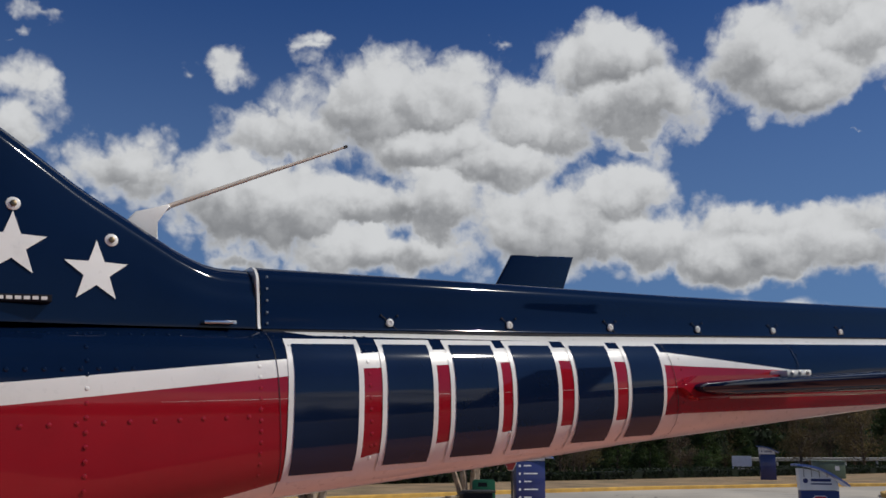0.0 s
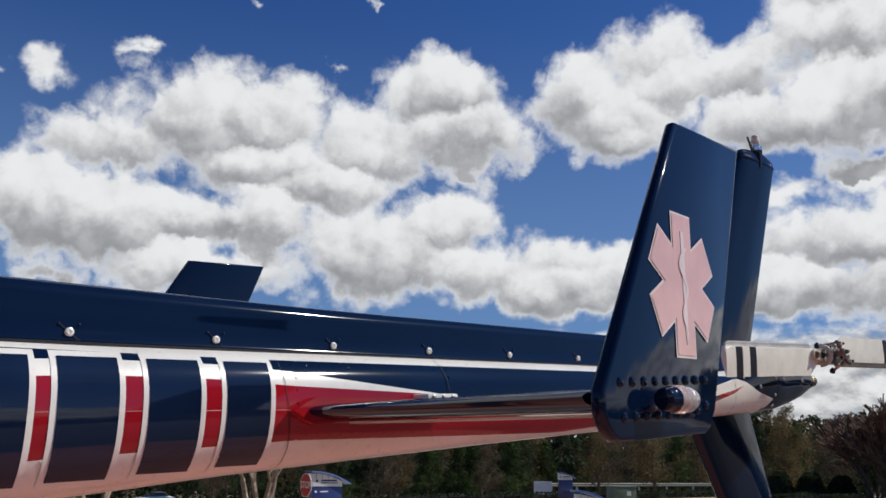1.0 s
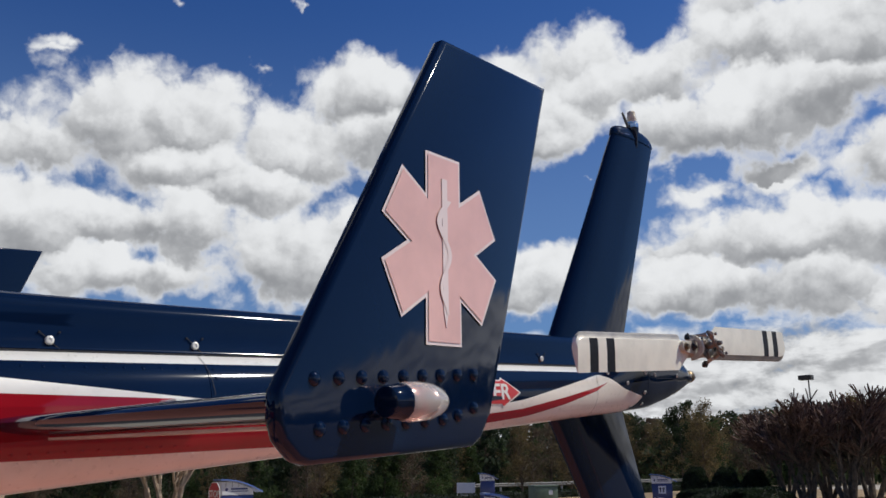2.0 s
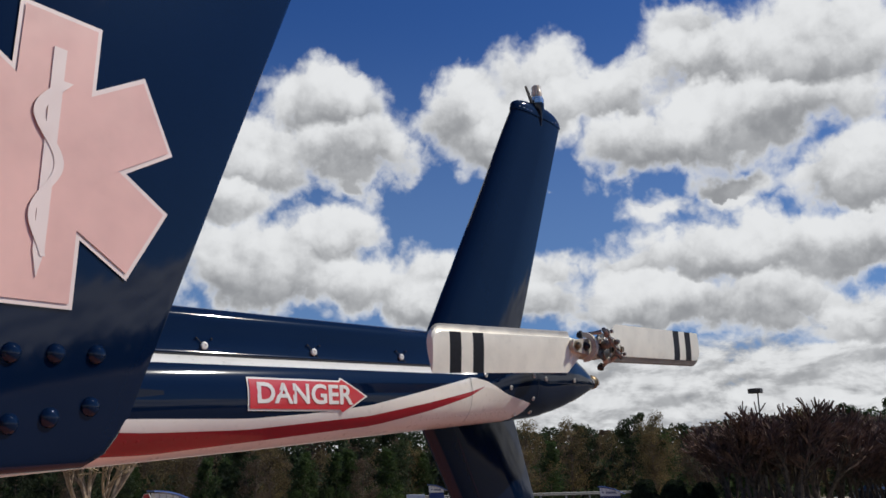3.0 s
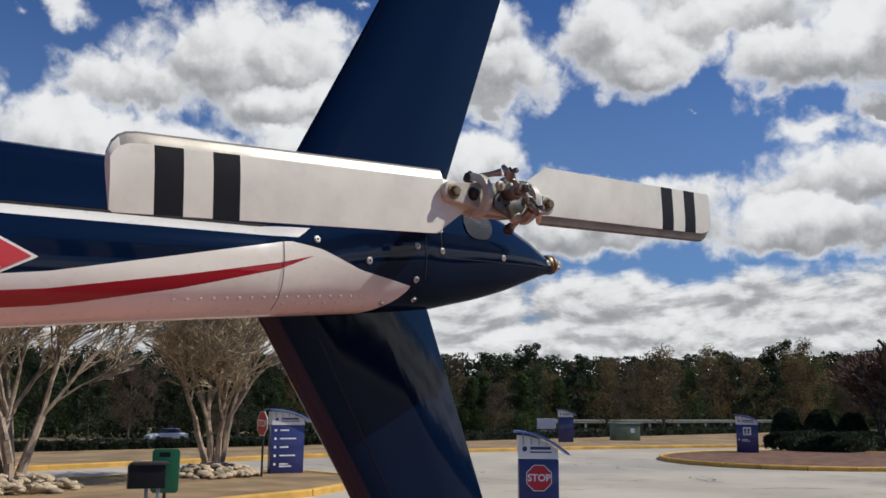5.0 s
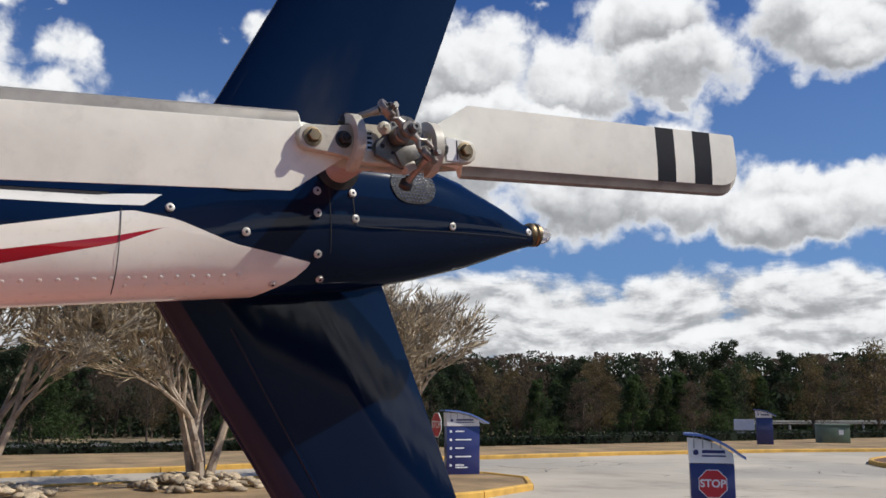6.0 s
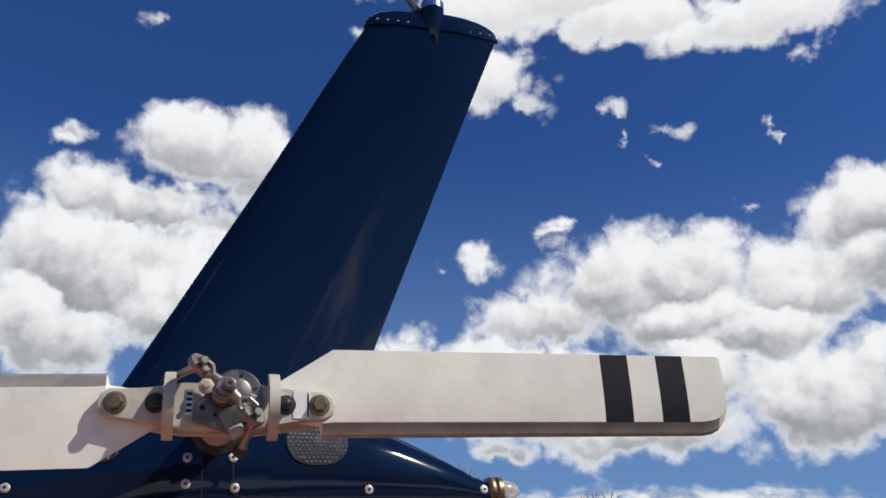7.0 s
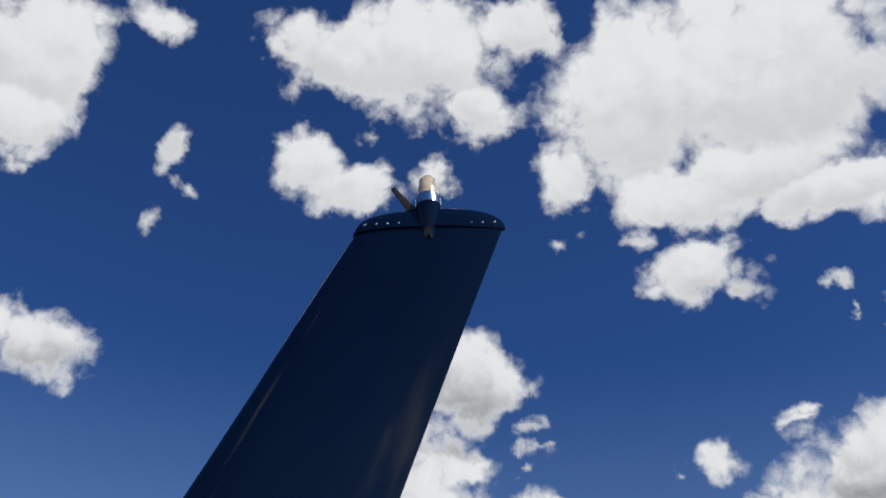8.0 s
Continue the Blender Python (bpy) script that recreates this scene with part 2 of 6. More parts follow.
# ---- materials ----
def mat(name, color, rough=0.5, metal=0.0, coat=0.0, var=0.15, scale=6.0, fine=60.0, bump=0.0, bscale=80.0, other=None, spread=0.0, piece=0.0, island=0.0, spec=0.5, soil=0.0):
    """A surface with variation at two scales, relief, stains and a spread between pieces."""
    m = bpy.data.materials.new(name)
    m.use_nodes = True
    n = Nodes(m.node_tree)
    bsdf = n.nodes["Principled BSDF"]
    place = n.add("ShaderNodeTexCoord").outputs["Object"]
    big = n.noise(place, scale, 4.0, 0.55)[0]
    small = n.noise(place, fine, 3.0, 0.6)[0]
    c4 = (*color, 1)
    dark = tuple(c * (1 - 2 * var) for c in color) + (1,)
    light = tuple(min(1, c * (1 + 1.2 * var)) for c in color) + (1,)
    col = n.mix(n.ramp(big, 0.3, 0.7), dark, light)
    col = n.mix(n.math("MULTIPLY", n.ramp(small, 0.35, 0.65), 0.35), col, c4)
    if other:
        col = n.mix(n.math("MULTIPLY", n.ramp(n.noise(place, scale * 0.6, 6.0, 0.65)[0], 0.48, 0.62), spread), col, (*other, 1))
    if soil:
        col = n.mix(n.math("MULTIPLY", n.ramp(n.noise(place, scale * 2.3, 7.0, 0.7)[0], 0.5, 0.75), soil), col, (0.09, 0.075, 0.06, 1))
    if piece or island:
        r = n.add("ShaderNodeObjectInfo").outputs["Random"] if piece else n.add("ShaderNodeNewGeometry").outputs["Random Per Island"]
        amount = piece or island
        hsv = n.add("ShaderNodeHueSaturation", {"Value": n.ramp(r, 0.0, 1.0, 1 - amount, 1 + amount), "Color": col})
        hsv.inputs["Hue"].default_value = 0.5
        col = hsv.outputs[0]
    n.links.new(col, bsdf.inputs["Base Color"])
    n.links.new(n.ramp(small, 0.2, 0.8, rough * 0.85, min(1.0, rough * 1.2)), bsdf.inputs["Roughness"])
    bsdf.inputs["Metallic"].default_value = metal
    bsdf.inputs["Coat Weight"].default_value = coat
    bsdf.inputs["Coat Roughness"].default_value = 0.06
    bsdf.inputs["Specular IOR Level"].default_value = spec
    if bump:
        b = n.add("ShaderNodeBump", {"Strength": 0.6, "Distance": bump, "Height": n.noise(place, bscale, 5.0, 0.6)[0]})
        n.links.new(b.outputs[0], bsdf.inputs["Normal"])
    return m


def leafy(name, color, rough, through=0.5, **more):
    """A thin leaf surface that lets part of the light through."""
    m = mat(name, color, rough, **more)
    n = Nodes(m.node_tree)
    bsdf = n.nodes["Principled BSDF"]
    back = n.add("ShaderNodeBsdfTranslucent", {"Color": bsdf.inputs["Base Color"].links[0].from_socket})
    both = n.add("ShaderNodeMixShader")
    both.inputs[0].default_value = through
    n.links.new(bsdf.outputs[0], both.inputs[1])
    n.links.new(back.outputs[0], both.inputs[2])
    n.links.new(both.outputs[0], n.nodes["Material Output"].inputs["Surface"])
    return m


def glass(name, color=(1, 1, 1), rough=0.03):
    m = bpy.data.materials.new(name)
    m.use_nodes = True
    bsdf = m.node_tree.nodes["Principled BSDF"]
    bsdf.inputs["Base Color"].default_value = (*color, 1)
    bsdf.inputs["Transmission Weight"].default_value = 1.0
    bsdf.inputs["Roughness"].default_value = rough
    return m


NAVY = mat("navy_paint", (0.0021, 0.0084, 0.0285), 0.35, coat=0.7, spec=0.0, var=0.08, scale=3, bump=0.0002, bscale=9)
NAVY_FLAT = mat("navy_decal", (0.005, 0.012, 0.035), 0.35, coat=1.0, spec=0.0, var=0.08)
RED = mat("red_paint", (0.3, 0.008, 0.016), 0.35, coat=1.0, spec=0.0, var=0.08, scale=3, bump=0.0002, bscale=9)
WHITE = mat("white_paint", (0.79, 0.765, 0.7), 0.3, coat=0.7, var=0.04, scale=4, soil=0.12)
BLADE_WHITE = mat("blade_white", (0.8, 0.77, 0.65), 0.45, coat=0.1, var=0.05, scale=9, soil=0.12)
BLADE_EDGE = mat("blade_edge", (0.34, 0.31, 0.26), 0.38, metal=0.35, var=0.12, scale=20, soil=0.25)
BLACK = mat("black_paint", (0.008, 0.008, 0.011), 0.55, var=0.1, spec=0.2)
PINKISH_WHITE = mat("pinkish_white", (0.78, 0.66, 0.6), 0.4, coat=0.6, var=0.06)
PINK = mat("pale_red", (0.74, 0.45, 0.38), 0.35, coat=0.6, var=0.06, scale=9)
DECAL_RED = mat("sign_red", (0.55, 0.03, 0.035), 0.35, coat=0.5, var=0.05)
STEEL = mat("steel", (0.5, 0.48, 0.45), 0.34, metal=1.0, var=0.15, scale=25)
PALE_STEEL = mat("pale_steel", (0.62, 0.6, 0.56), 0.5, metal=0.6, var=0.12, scale=60, soil=0.2)
CHROME = mat("bright_metal", (0.75, 0.74, 0.72), 0.18, metal=1.0, var=0.05)
BRASS = mat("brass_bolt", (0.24, 0.18, 0.105), 0.42, metal=1.0, var=0.15, scale=30)
GREASY = mat("greasy_metal", (0.3, 0.26, 0.22), 0.4, metal=0.75, var=0.25, scale=30, soil=0.5)
GRIP = mat("grip_paint", (0.5, 0.46, 0.37), 0.42, var=0.1, scale=18, soil=0.35)
HUB_STEEL = mat("worn_steel", (0.17, 0.16, 0.145), 0.45, metal=0.8, var=0.2, scale=30, soil=0.4)
DARK_METAL = mat("dark_metal", (0.06, 0.055, 0.05), 0.45, metal=0.7, var=0.2, scale=30)
SEAM = mat("seam_shadow", (0.01, 0.01, 0.014), 0.7, var=0.1)
CLEAR = glass("clear_lens")
FROST = glass("frosted_lens", (0.9, 0.86, 0.8), 0.12)
FROST.node_tree.nodes["Principled BSDF"].inputs["Transmission Weight"].default_value = 0.7
RAIL = mat("weathered_rail", (0.11, 0.11, 0.11), 0.6, metal=0.3, var=0.12, scale=8)
AMBER_IN = mat("lamp_inside", (0.4, 0.3, 0.28), 0.25, metal=0.8, var=0.3, scale=40, other=(0.4, 0.03, 0.02), spread=0.7)
ROD = mat("rod_paint", (0.55, 0.47, 0.38), 0.5, var=0.1, scale=30)

CONCRETE = mat("lot_concrete", (0.45, 0.4, 0.32), 0.9, var=0.12, scale=0.15, fine=3.0, bump=0.004, bscale=25, other=(0.31, 0.29, 0.25), spread=0.8, soil=0.5)
ASPHALT = mat("asphalt", (0.07, 0.07, 0.072), 0.92, var=0.2, scale=0.4, fine=8, bump=0.004, bscale=40)
PAD_RED = mat("pad_coating", (0.5, 0.19, 0.13), 0.75, var=0.15, scale=0.5, fine=9, bump=0.002, bscale=30, soil=0.15)
GRASS = mat("dormant_grass", (0.3, 0.2, 0.1), 0.95, var=0.25, scale=0.6, fine=14, bump=0.03, bscale=30, other=(0.19, 0.15, 0.07), spread=0.7)
MULCH = mat("pine_straw", (0.16, 0.08, 0.045), 0.95, var=0.3, scale=2, fine=30, bump=0.03, bscale=40)
FIELD = mat("far_ground", (0.2, 0.15, 0.085), 0.95, var=0.25, scale=0.05, fine=1.0, bump=0.02, bscale=5)
KERB = mat("kerb_yellow", (0.6, 0.35, 0.07), 0.8, var=0.12, scale=1.5, bump=0.004, bscale=30, soil=0.3)
LINE = mat("road_paint", (0.62, 0.6, 0.55), 0.8, var=0.15, scale=4, soil=0.35)
CRACK = mat("crack_fill", (0.06, 0.055, 0.05), 0.95, var=0.2)
STONE = mat("river_stone", (0.42, 0.33, 0.22), 0.85, var=0.2, scale=4, bump=0.006, bscale=25, piece=0.35)
STONES = mat("river_stones", (0.38, 0.32, 0.25), 0.85, var=0.2, scale=4, bump=0.006, bscale=25, island=0.35)
BARK = mat("smooth_bark", (0.33, 0.25, 0.18), 0.85, var=0.25, scale=5, fine=40, bump=0.004, bscale=30, other=(0.45, 0.38, 0.3), spread=0.5)
BARK_DARK = mat("rough_bark", (0.1, 0.075, 0.055), 0.95, var=0.3, scale=5, bump=0.01, bscale=20)
TWIG_BROWN = leafy("brown_twigs", (0.115, 0.082, 0.055), 0.95, var=0.3, scale=0.4, island=0.2)
TWIG_TAN = mat("tan_twigs", (0.42, 0.345, 0.24), 0.85, var=0.25, scale=3, island=0.3)
TWIG_RED = mat("red_buds", (0.13, 0.075, 0.055), 0.95, var=0.3, scale=0.5, island=0.35)
LEAF_PINE = leafy("pine_needles", (0.036, 0.055, 0.023), 0.85, var=0.3, scale=0.3, island=0.2)
LEAF_GREEN = leafy("fresh_leaves", (0.055, 0.09, 0.026), 0.8, var=0.3, scale=0.3, island=0.25)
LEAF_OLIVE = leafy("olive_leaves", (0.15, 0.112, 0.05), 0.85, var=0.3, scale=0.3, island=0.4)
LEAF_HEDGE = leafy("hedge_leaves", (0.017, 0.029, 0.011), 0.7, var=0.3, scale=2, island=0.4)
SIGN_BLUE = mat("sign_blue", (0.012, 0.022, 0.13), 0.35, coat=0.4, var=0.08, scale=2)
SIGN_WHITE = mat("sign_white", (0.75, 0.76, 0.78), 0.4, var=0.05, scale=3, soil=0.08)
SIGN_CAP = mat("sign_cap", (0.12, 0.2, 0.5), 0.3, metal=0.2, var=0.06)
STOP_RED = mat("stop_red", (0.5, 0.02, 0.03), 0.4, var=0.06, scale=3)
BOARD_GREEN = mat("board_green", (0.01, 0.12, 0.05), 0.45, var=0.08, scale=3)
BOX_GREEN = mat("cabinet_green", (0.11, 0.16, 0.11), 0.5, var=0.1, scale=2, soil=0.15)
GALV = mat("galvanised", (0.3, 0.31, 0.31), 0.5, metal=0.6, var=0.12, scale=8)
CAR_WHITE = mat("car_white", (0.75, 0.75, 0.74), 0.25, coat=0.8, var=0.03)
CAR_GLASS = mat("car_glass", (0.02, 0.025, 0.03), 0.08, var=0.05)
RUBBER = mat("rubber", (0.02, 0.02, 0.02), 0.8, var=0.2)
ORANGE = mat("orange_plastic", (0.75, 0.12, 0.02), 0.5, var=0.08)


# ---- mesh helpers ----
def part(name, bm, material, parent=None, label="", smooth=0.0):
    """Links a bmesh as one mesh object. smooth: the largest angle, in degrees, that is shaded round."""
    me = bpy.data.meshes.new(name)
    bmesh.ops.recalc_face_normals(bm, faces=bm.faces)
    if smooth:
        for f in bm.faces:
            f.smooth = True
        for e in bm.edges:
            if len(e.link_faces) == 2 and e.calc_face_angle(0) > radians(smooth):
                e.smooth = False
    bm.to_mesh(me)
    bm.free()
    for m in material if isinstance(material, (list, tuple)) else [material]:
        me.materials.append(m)
    ob = new(name, me)
    ob.parent = parent
    if label:
        ob["label"] = label
    return ob


def same(name, ob, parent, m):
    """Another object on the same mesh, placed under a parent."""
    o = new(name, ob.data)
    o.parent = parent
    o.matrix_basis = m
    return o


def thing(name, m, label, category, group="", kind=""):
    e = new(name)
    e.matrix_basis = m
    e.empty_display_size = 0.2
    return tagged(e, label, category, group, kind)


def box(bm, lo, hi, bevel=0.0, seg=2, m=None, mi=0):
    """A box from corner to corner, its edges rounded."""
    c, s = (Vector(lo) + Vector(hi)) / 2, Vector(hi) - Vector(lo)
    r = bmesh.ops.create_cube(bm, size=1.0, matrix=Matrix.LocRotScale(c, None, s))
    vs = r["verts"]
    if bevel:
        es = {e for v in vs for e in v.link_edges}
        r = bmesh.ops.bevel(bm, geom=list(es), offset=bevel, segments=seg, affect="EDGES", profile=0.5)
        vs = list({v for f in r["faces"] for v in f.verts} | {v for v in vs if v.is_valid})
    for f in {f for v in vs for f in v.link_faces}:
        f.material_index = mi
    if m:
        bmesh.ops.transform(bm, matrix=m, verts=vs)
    return vs


def tube(bm, a, b, r0, r1=None, seg=12, cap=True, mi=0):
    """A tapered cylinder from a to b."""
    a, b = Vector(a), Vector(b)
    r1 = r0 if r1 is None else r1
    q = (b - a).to_track_quat("Z", "Y").to_matrix()
    rings = []
    for p, r in ((a, r0), (b, r1)):
        rings.append([bm.verts.new(p + q @ Vector((r * math.cos(k * math.tau / seg), r * math.sin(k * math.tau / seg), 0))) for k in range(seg)])
    for k in range(seg):
        bm.faces.new((rings[0][k], rings[0][(k + 1) % seg], rings[1][(k + 1) % seg], rings[1][k])).material_index = mi
    if cap:
        bm.faces.new(rings[0][::-1]).material_index = mi
        bm.faces.new(rings[1]).material_index = mi
    return rings


def turned(bm, profile, m=None, seg=20, mi=0):
    """A body turned round its z axis from (radius, height) pairs."""
    rings = [[bm.verts.new((r * math.cos(k * math.tau / seg), r * math.sin(k * math.tau / seg), z)) for k in range(seg)] for r, z in profile]
    for a, b in zip(rings, rings[1:]):
        for k in range(seg):
            bm.faces.new((a[k], a[(k + 1) % seg], b[(k + 1) % seg], b[k])).material_index = mi
    bm.faces.new(rings[0][::-1]).material_index = mi
    bm.faces.new(rings[-1]).material_index = mi
    if m:
        bmesh.ops.transform(bm, matrix=m, verts=[v for r in rings for v in r])


def loft(bm, rings, mi=0, caps=True):
    vs = [[bm.verts.new(p) for p in r] for r in rings]
    n = len(vs[0])
    for a, b in zip(vs, vs[1:]):
        for k in range(n):
            bm.faces.new((a[k], a[(k + 1) % n], b[(k + 1) % n], b[k])).material_index = mi
    if caps:
        bm.faces.new(vs[0][::-1]).material_index = mi
        bm.faces.new(vs[-1]).material_index = mi
    return vs


def plate(bm, outline, y0, y1, bevel=0.0, mi=0):
    """A flat plate with its outline in x and z, from y0 to y1."""
    a = [bm.verts.new((x, y0, z)) for x, z in outline]
    b = [bm.verts.new((x, y1, z)) for x, z in outline]
    n = len(a)
    fs = [bm.faces.new(a), bm.faces.new(b[::-1])]
    rim = [e for f in fs for e in f.edges]
    for k in range(n):
        fs.append(bm.faces.new((a[k], b[k], b[(k + 1) % n], a[(k + 1) % n])))
    for f in fs:
        f.material_index = mi
    if bevel:
        bmesh.ops.bevel(bm, geom=rim, offset=bevel, segments=3, affect="EDGES", profile=0.5)


def lettering(text, size, material, parent, m, label="", name="lettering", bold=0.0):
    """Raised letters in the built-in font as a mesh part, in the x-y plane of m."""
    cu = bpy.data.curves.new(name, "FONT")
    cu.body, cu.size, cu.extrude, cu.offset = text, size, 0.001, bold
    cu.align_x, cu.align_y, cu.resolution_u = "CENTER", "CENTER", 4
    tmp = bpy.data.objects.new(name, cu)
    me = bpy.data.meshes.new_from_object(tmp)
    bpy.data.objects.remove(tmp)
    me.name = name
    me.materials.clear()
    me.materials.append(material)
    ob = new(name, me)
    ob.parent = parent
    ob.matrix_basis = m
    if label:
        ob["label"] = label
    return ob


def lerp(x, pairs):
    return float(np.interp(x, [p[0] for p in pairs], [p[1] for p in pairs]))


# ---- ground ----
def smoothstep(a, b, x):
    t = min(1, max(0, (x - a) / (b - a)))
    return t * t * (3 - 2 * t)


def height(x, y):
    """The lie of the land: level round the lot, falling to the road beyond the hedge."""
    return -2.2 * smoothstep(38, 90, y)


def build_ground():
    bm = bmesh.new()
    xs = [-2500, -800, -300, -150, -80, -40, -20, 0, 20, 40, 60, 80, 110, 150, 220, 350, 800, 2500]
    ys = [-2500, -800, -300, -100, -40, -15, 0, 15, 30, 38, 42, 46, 52, 58, 64, 70, 76, 82, 90, 120, 200, 400, 1000, 2500]
    grid = [[bm.verts.new((x, y, height(x, y) - 0.02)) for x in xs] for y in ys]
    for a, b in zip(grid, grid[1:]):
        for k in range(len(xs) - 1):
            bm.faces.new((a[k], a[k + 1], b[k + 1], b[k]))
    tagged(part("ground", bm, FIELD), "dry tan ground under the lot and the woods", "ground", kind="structure")


def sheet(name, outline, z, material, label, category):
    bm = bmesh.new()
    bm.faces.new([bm.verts.new((x, y, z)) for x, y in outline])
    return tagged(part(name, bm, material), label, category, kind="structure")


FAR_KERB = [(-40, 22.2), (-20, 23.2), (-5, 24.2), (5, 25.0), (10, 26.0), (16, 26.9), (24, 27.2), (32, 26.5), (39, 24.9), (43, 23.5), (50, 20), (60, 14), (75, 6)]


def kerb_run(name, points, label, closed=False):
    """A rounded kerb, 0.15 m high, along a line on the ground, in cast lengths."""
    root = thing(name, pose(0, 0, 0), label, "kerb", kind="structure")
    pts = [Vector((x, y, 0)) for x, y in points]
    if closed:
        pts.append(pts[0])
    for a, b in zip(pts, pts[1:]):
        n = max(1, round((b - a).length / 3.0))
        for k in range(n):
            p, q = a.lerp(b, k / n), a.lerp(b, (k + 1) / n)
            d = (q - p).normalized() * 0.006
            s = Vector((-d.y, d.x, 0)).normalized()
            ring = [(-0.08, -0.02), (-0.08, 0.12), (-0.05, 0.15), (0.05, 0.15), (0.09, 0.11), (0.1, -0.02)]
            bm = bmesh.new()
            loft(bm, [[e + s * u + Vector((0, 0, w)) for u, w in ring] for e in (p + d, q - d)])
            part("kerb_stone", bm, KERB, root)
    return root


def build_lot():
    lot = FAR_KERB + [(75, -60), (-40, -60)]
    sheet("lot_paving", lot, 0.0, CONCRETE, "pale cracked concrete paving of the parking lot", "pavement")
    # the drive's run towards -y is unseen, lengthened to darken paint reflections
    sheet("asphalt_drive", [(11.5, 6.6), (60, 6.9), (72, -58), (11.5, -58)], 0.006, ASPHALT, "dark grey asphalt drive beside the concrete", "road")
    # unseen dark sheet, added so fins and tail cone mirror darker ground
    sheet("unseen_apron", [(-38, 6.2), (11.5, 6.6), (11.5, -58), (-38, -58)], 0.006, ASPHALT, "unseen dark grey ground added beside the landing pad to darken reflections", "pavement")
    # pad lies out of view; its red warms light bounced onto the belly
    sheet("landing_pad", [(5.4 * math.cos(k * math.tau / 64) - 4.5, 5.4 * math.sin(k * math.tau / 64) - 0.2) for k in range(64)], 0.012, PAD_RED,
          "faded red coated round landing pad under the helicopter", "helipad")
    kerb_run("kerb_far", FAR_KERB, "yellow painted concrete kerb along the dry verge")
    verge = FAR_KERB + [(80, 40.5), (-40, 37.5)]
    sheet("verge", verge, 0.1, GRASS, "dormant tan grass verge behind the kerb", "grass")
    # planted island with the crape myrtles
    isl = [(-30, 12.3), (-10, 13.1), (2, 13.9), (6, 14.3), (9.5, 15.1), (11.5, 16.2), (12.6, 18), (12.5, 19.8), (11.6, 20.8), (10, 21.2), (5, 20.6), (-5, 19.6), (-30, 18.6)]
    sheet("island_grass", isl, 0.11, GRASS, "dormant tan grass on the planted island", "grass")
    kerb_run("kerb_island", isl, "yellow painted kerb round the planted island", True)
    rnd = [(33.5 + 7.2 * math.cos(k * math.tau / 26), 15.6 + 5.6 * math.sin(k * math.tau / 26)) for k in range(26)]
    sheet("island_mulch", rnd, 0.11, MULCH, "pine straw bed of the round island", "mulch")
    kerb_run("kerb_round", rnd, "yellow painted kerb round the mulched island", True)
    # painted line
    sheet("painted_line", [(6.35, 13.6), (6.85, 13.7), (6.5, 7.5), (6.0, 7.5)], 0.006, LINE, "worn white painted line on the concrete", "road marking")
    # road beyond the hedge, and the lot far off
    sheet("far_road", [(-150, 88), (160, 94), (160, 101), (-150, 95)], -2.16, ASPHALT, "two-lane road beyond the hedge", "road")
    sheet("far_lot", [(62, 12), (140, -5), (140, 28), (80, 32)], 0.09, CONCRETE, "pale concrete of a distant parking lot", "pavement")
    # sealed and open cracks
    rng = random.Random(5)
    for k in range(44):
        x, y = rng.uniform(8, 34), rng.uniform(8, 25)
        if 25 < x and 9 < y < 22 or y > 14 and x < 13:
            continue
        a, bm, left, right = rng.uniform(0, math.tau), bmesh.new(), [], []
        for j in range(rng.randint(7, 16)):
            w = rng.uniform(0.006, 0.03)
            left.append(bm.verts.new((x - math.sin(a) * w, y + math.cos(a) * w, 0.005)))
            right.append(bm.verts.new((x + math.sin(a) * w, y - math.cos(a) * w, 0.005)))
            a += rng.uniform(-0.8, 0.8)
            x, y = x + 0.22 * math.cos(a), y + 0.22 * math.sin(a)
        for j in range(len(left) - 1):
            bm.faces.new((left[j], left[j + 1], right[j + 1], right[j]))
        tagged(part("paving_crack", bm, CRACK), "dark jagged crack in the concrete paving", "crack", "cracks in the paving", "structure")


build_ground()
build_lot()


# ---- the helicopter: x along the tail boom, origin at the tail rotor's hub ----
heli = thing("helicopter", pose(0.008, 0, 2.32, 0, -3.53, 0), "navy, red and white medical helicopter with a two-bladed tail rotor, parked", "helicopter")
MID = 0.307
FIN_Y = 0.44

BOTTOM = [(-4.8, -0.52), (-4.2, -0.44), (-3.77, -0.405), (-3.1, -0.374), (-2.66, -0.345), (-1.8, -0.303), (-1.16, -0.275), (-0.55, -0.243), (-0.1, -0.222),
          (0.06, -0.212), (0.2, -0.187), (0.32, -0.16), (0.475, -0.112), (0.52, -0.103)]
TOP = [(-4.8, -0.045), (-0.42, -0.045), (-0.3, 0.0), (-0.15, 0.06), (0.0, 0.085), (0.16, 0.07), (0.308, 0.022), (0.407, -0.024), (0.477, -0.06), (0.52, -0.072)]
HALF = [(-4.8, 0.25), (-4.2, 0.21), (-3.7, 0.178), (-2.6, 0.143), (-1.25, 0.111), (-0.3, 0.096), (0.0, 0.1), (0.27, 0.073), (0.407, 0.046), (0.477, 0.026), (0.52, 0.018)]
SHAPE = [(-4.8, 5.0), (-4.2, 4.2), (-3.7, 3.0), (-3.0, 2.4), (0.6, 2.3)]


def section(u):
    t, b = lerp(u, TOP), lerp(u, BOTTOM)
    return (t + b) / 2, (t - b) / 2, lerp(u, HALF)


def turn_of(u, w):
    c, a, h = section(u)
    s = max(-1, min(1, (w - c) / a))
    return math.asin(math.copysign(abs(s) ** (lerp(u, SHAPE) / 2), s))


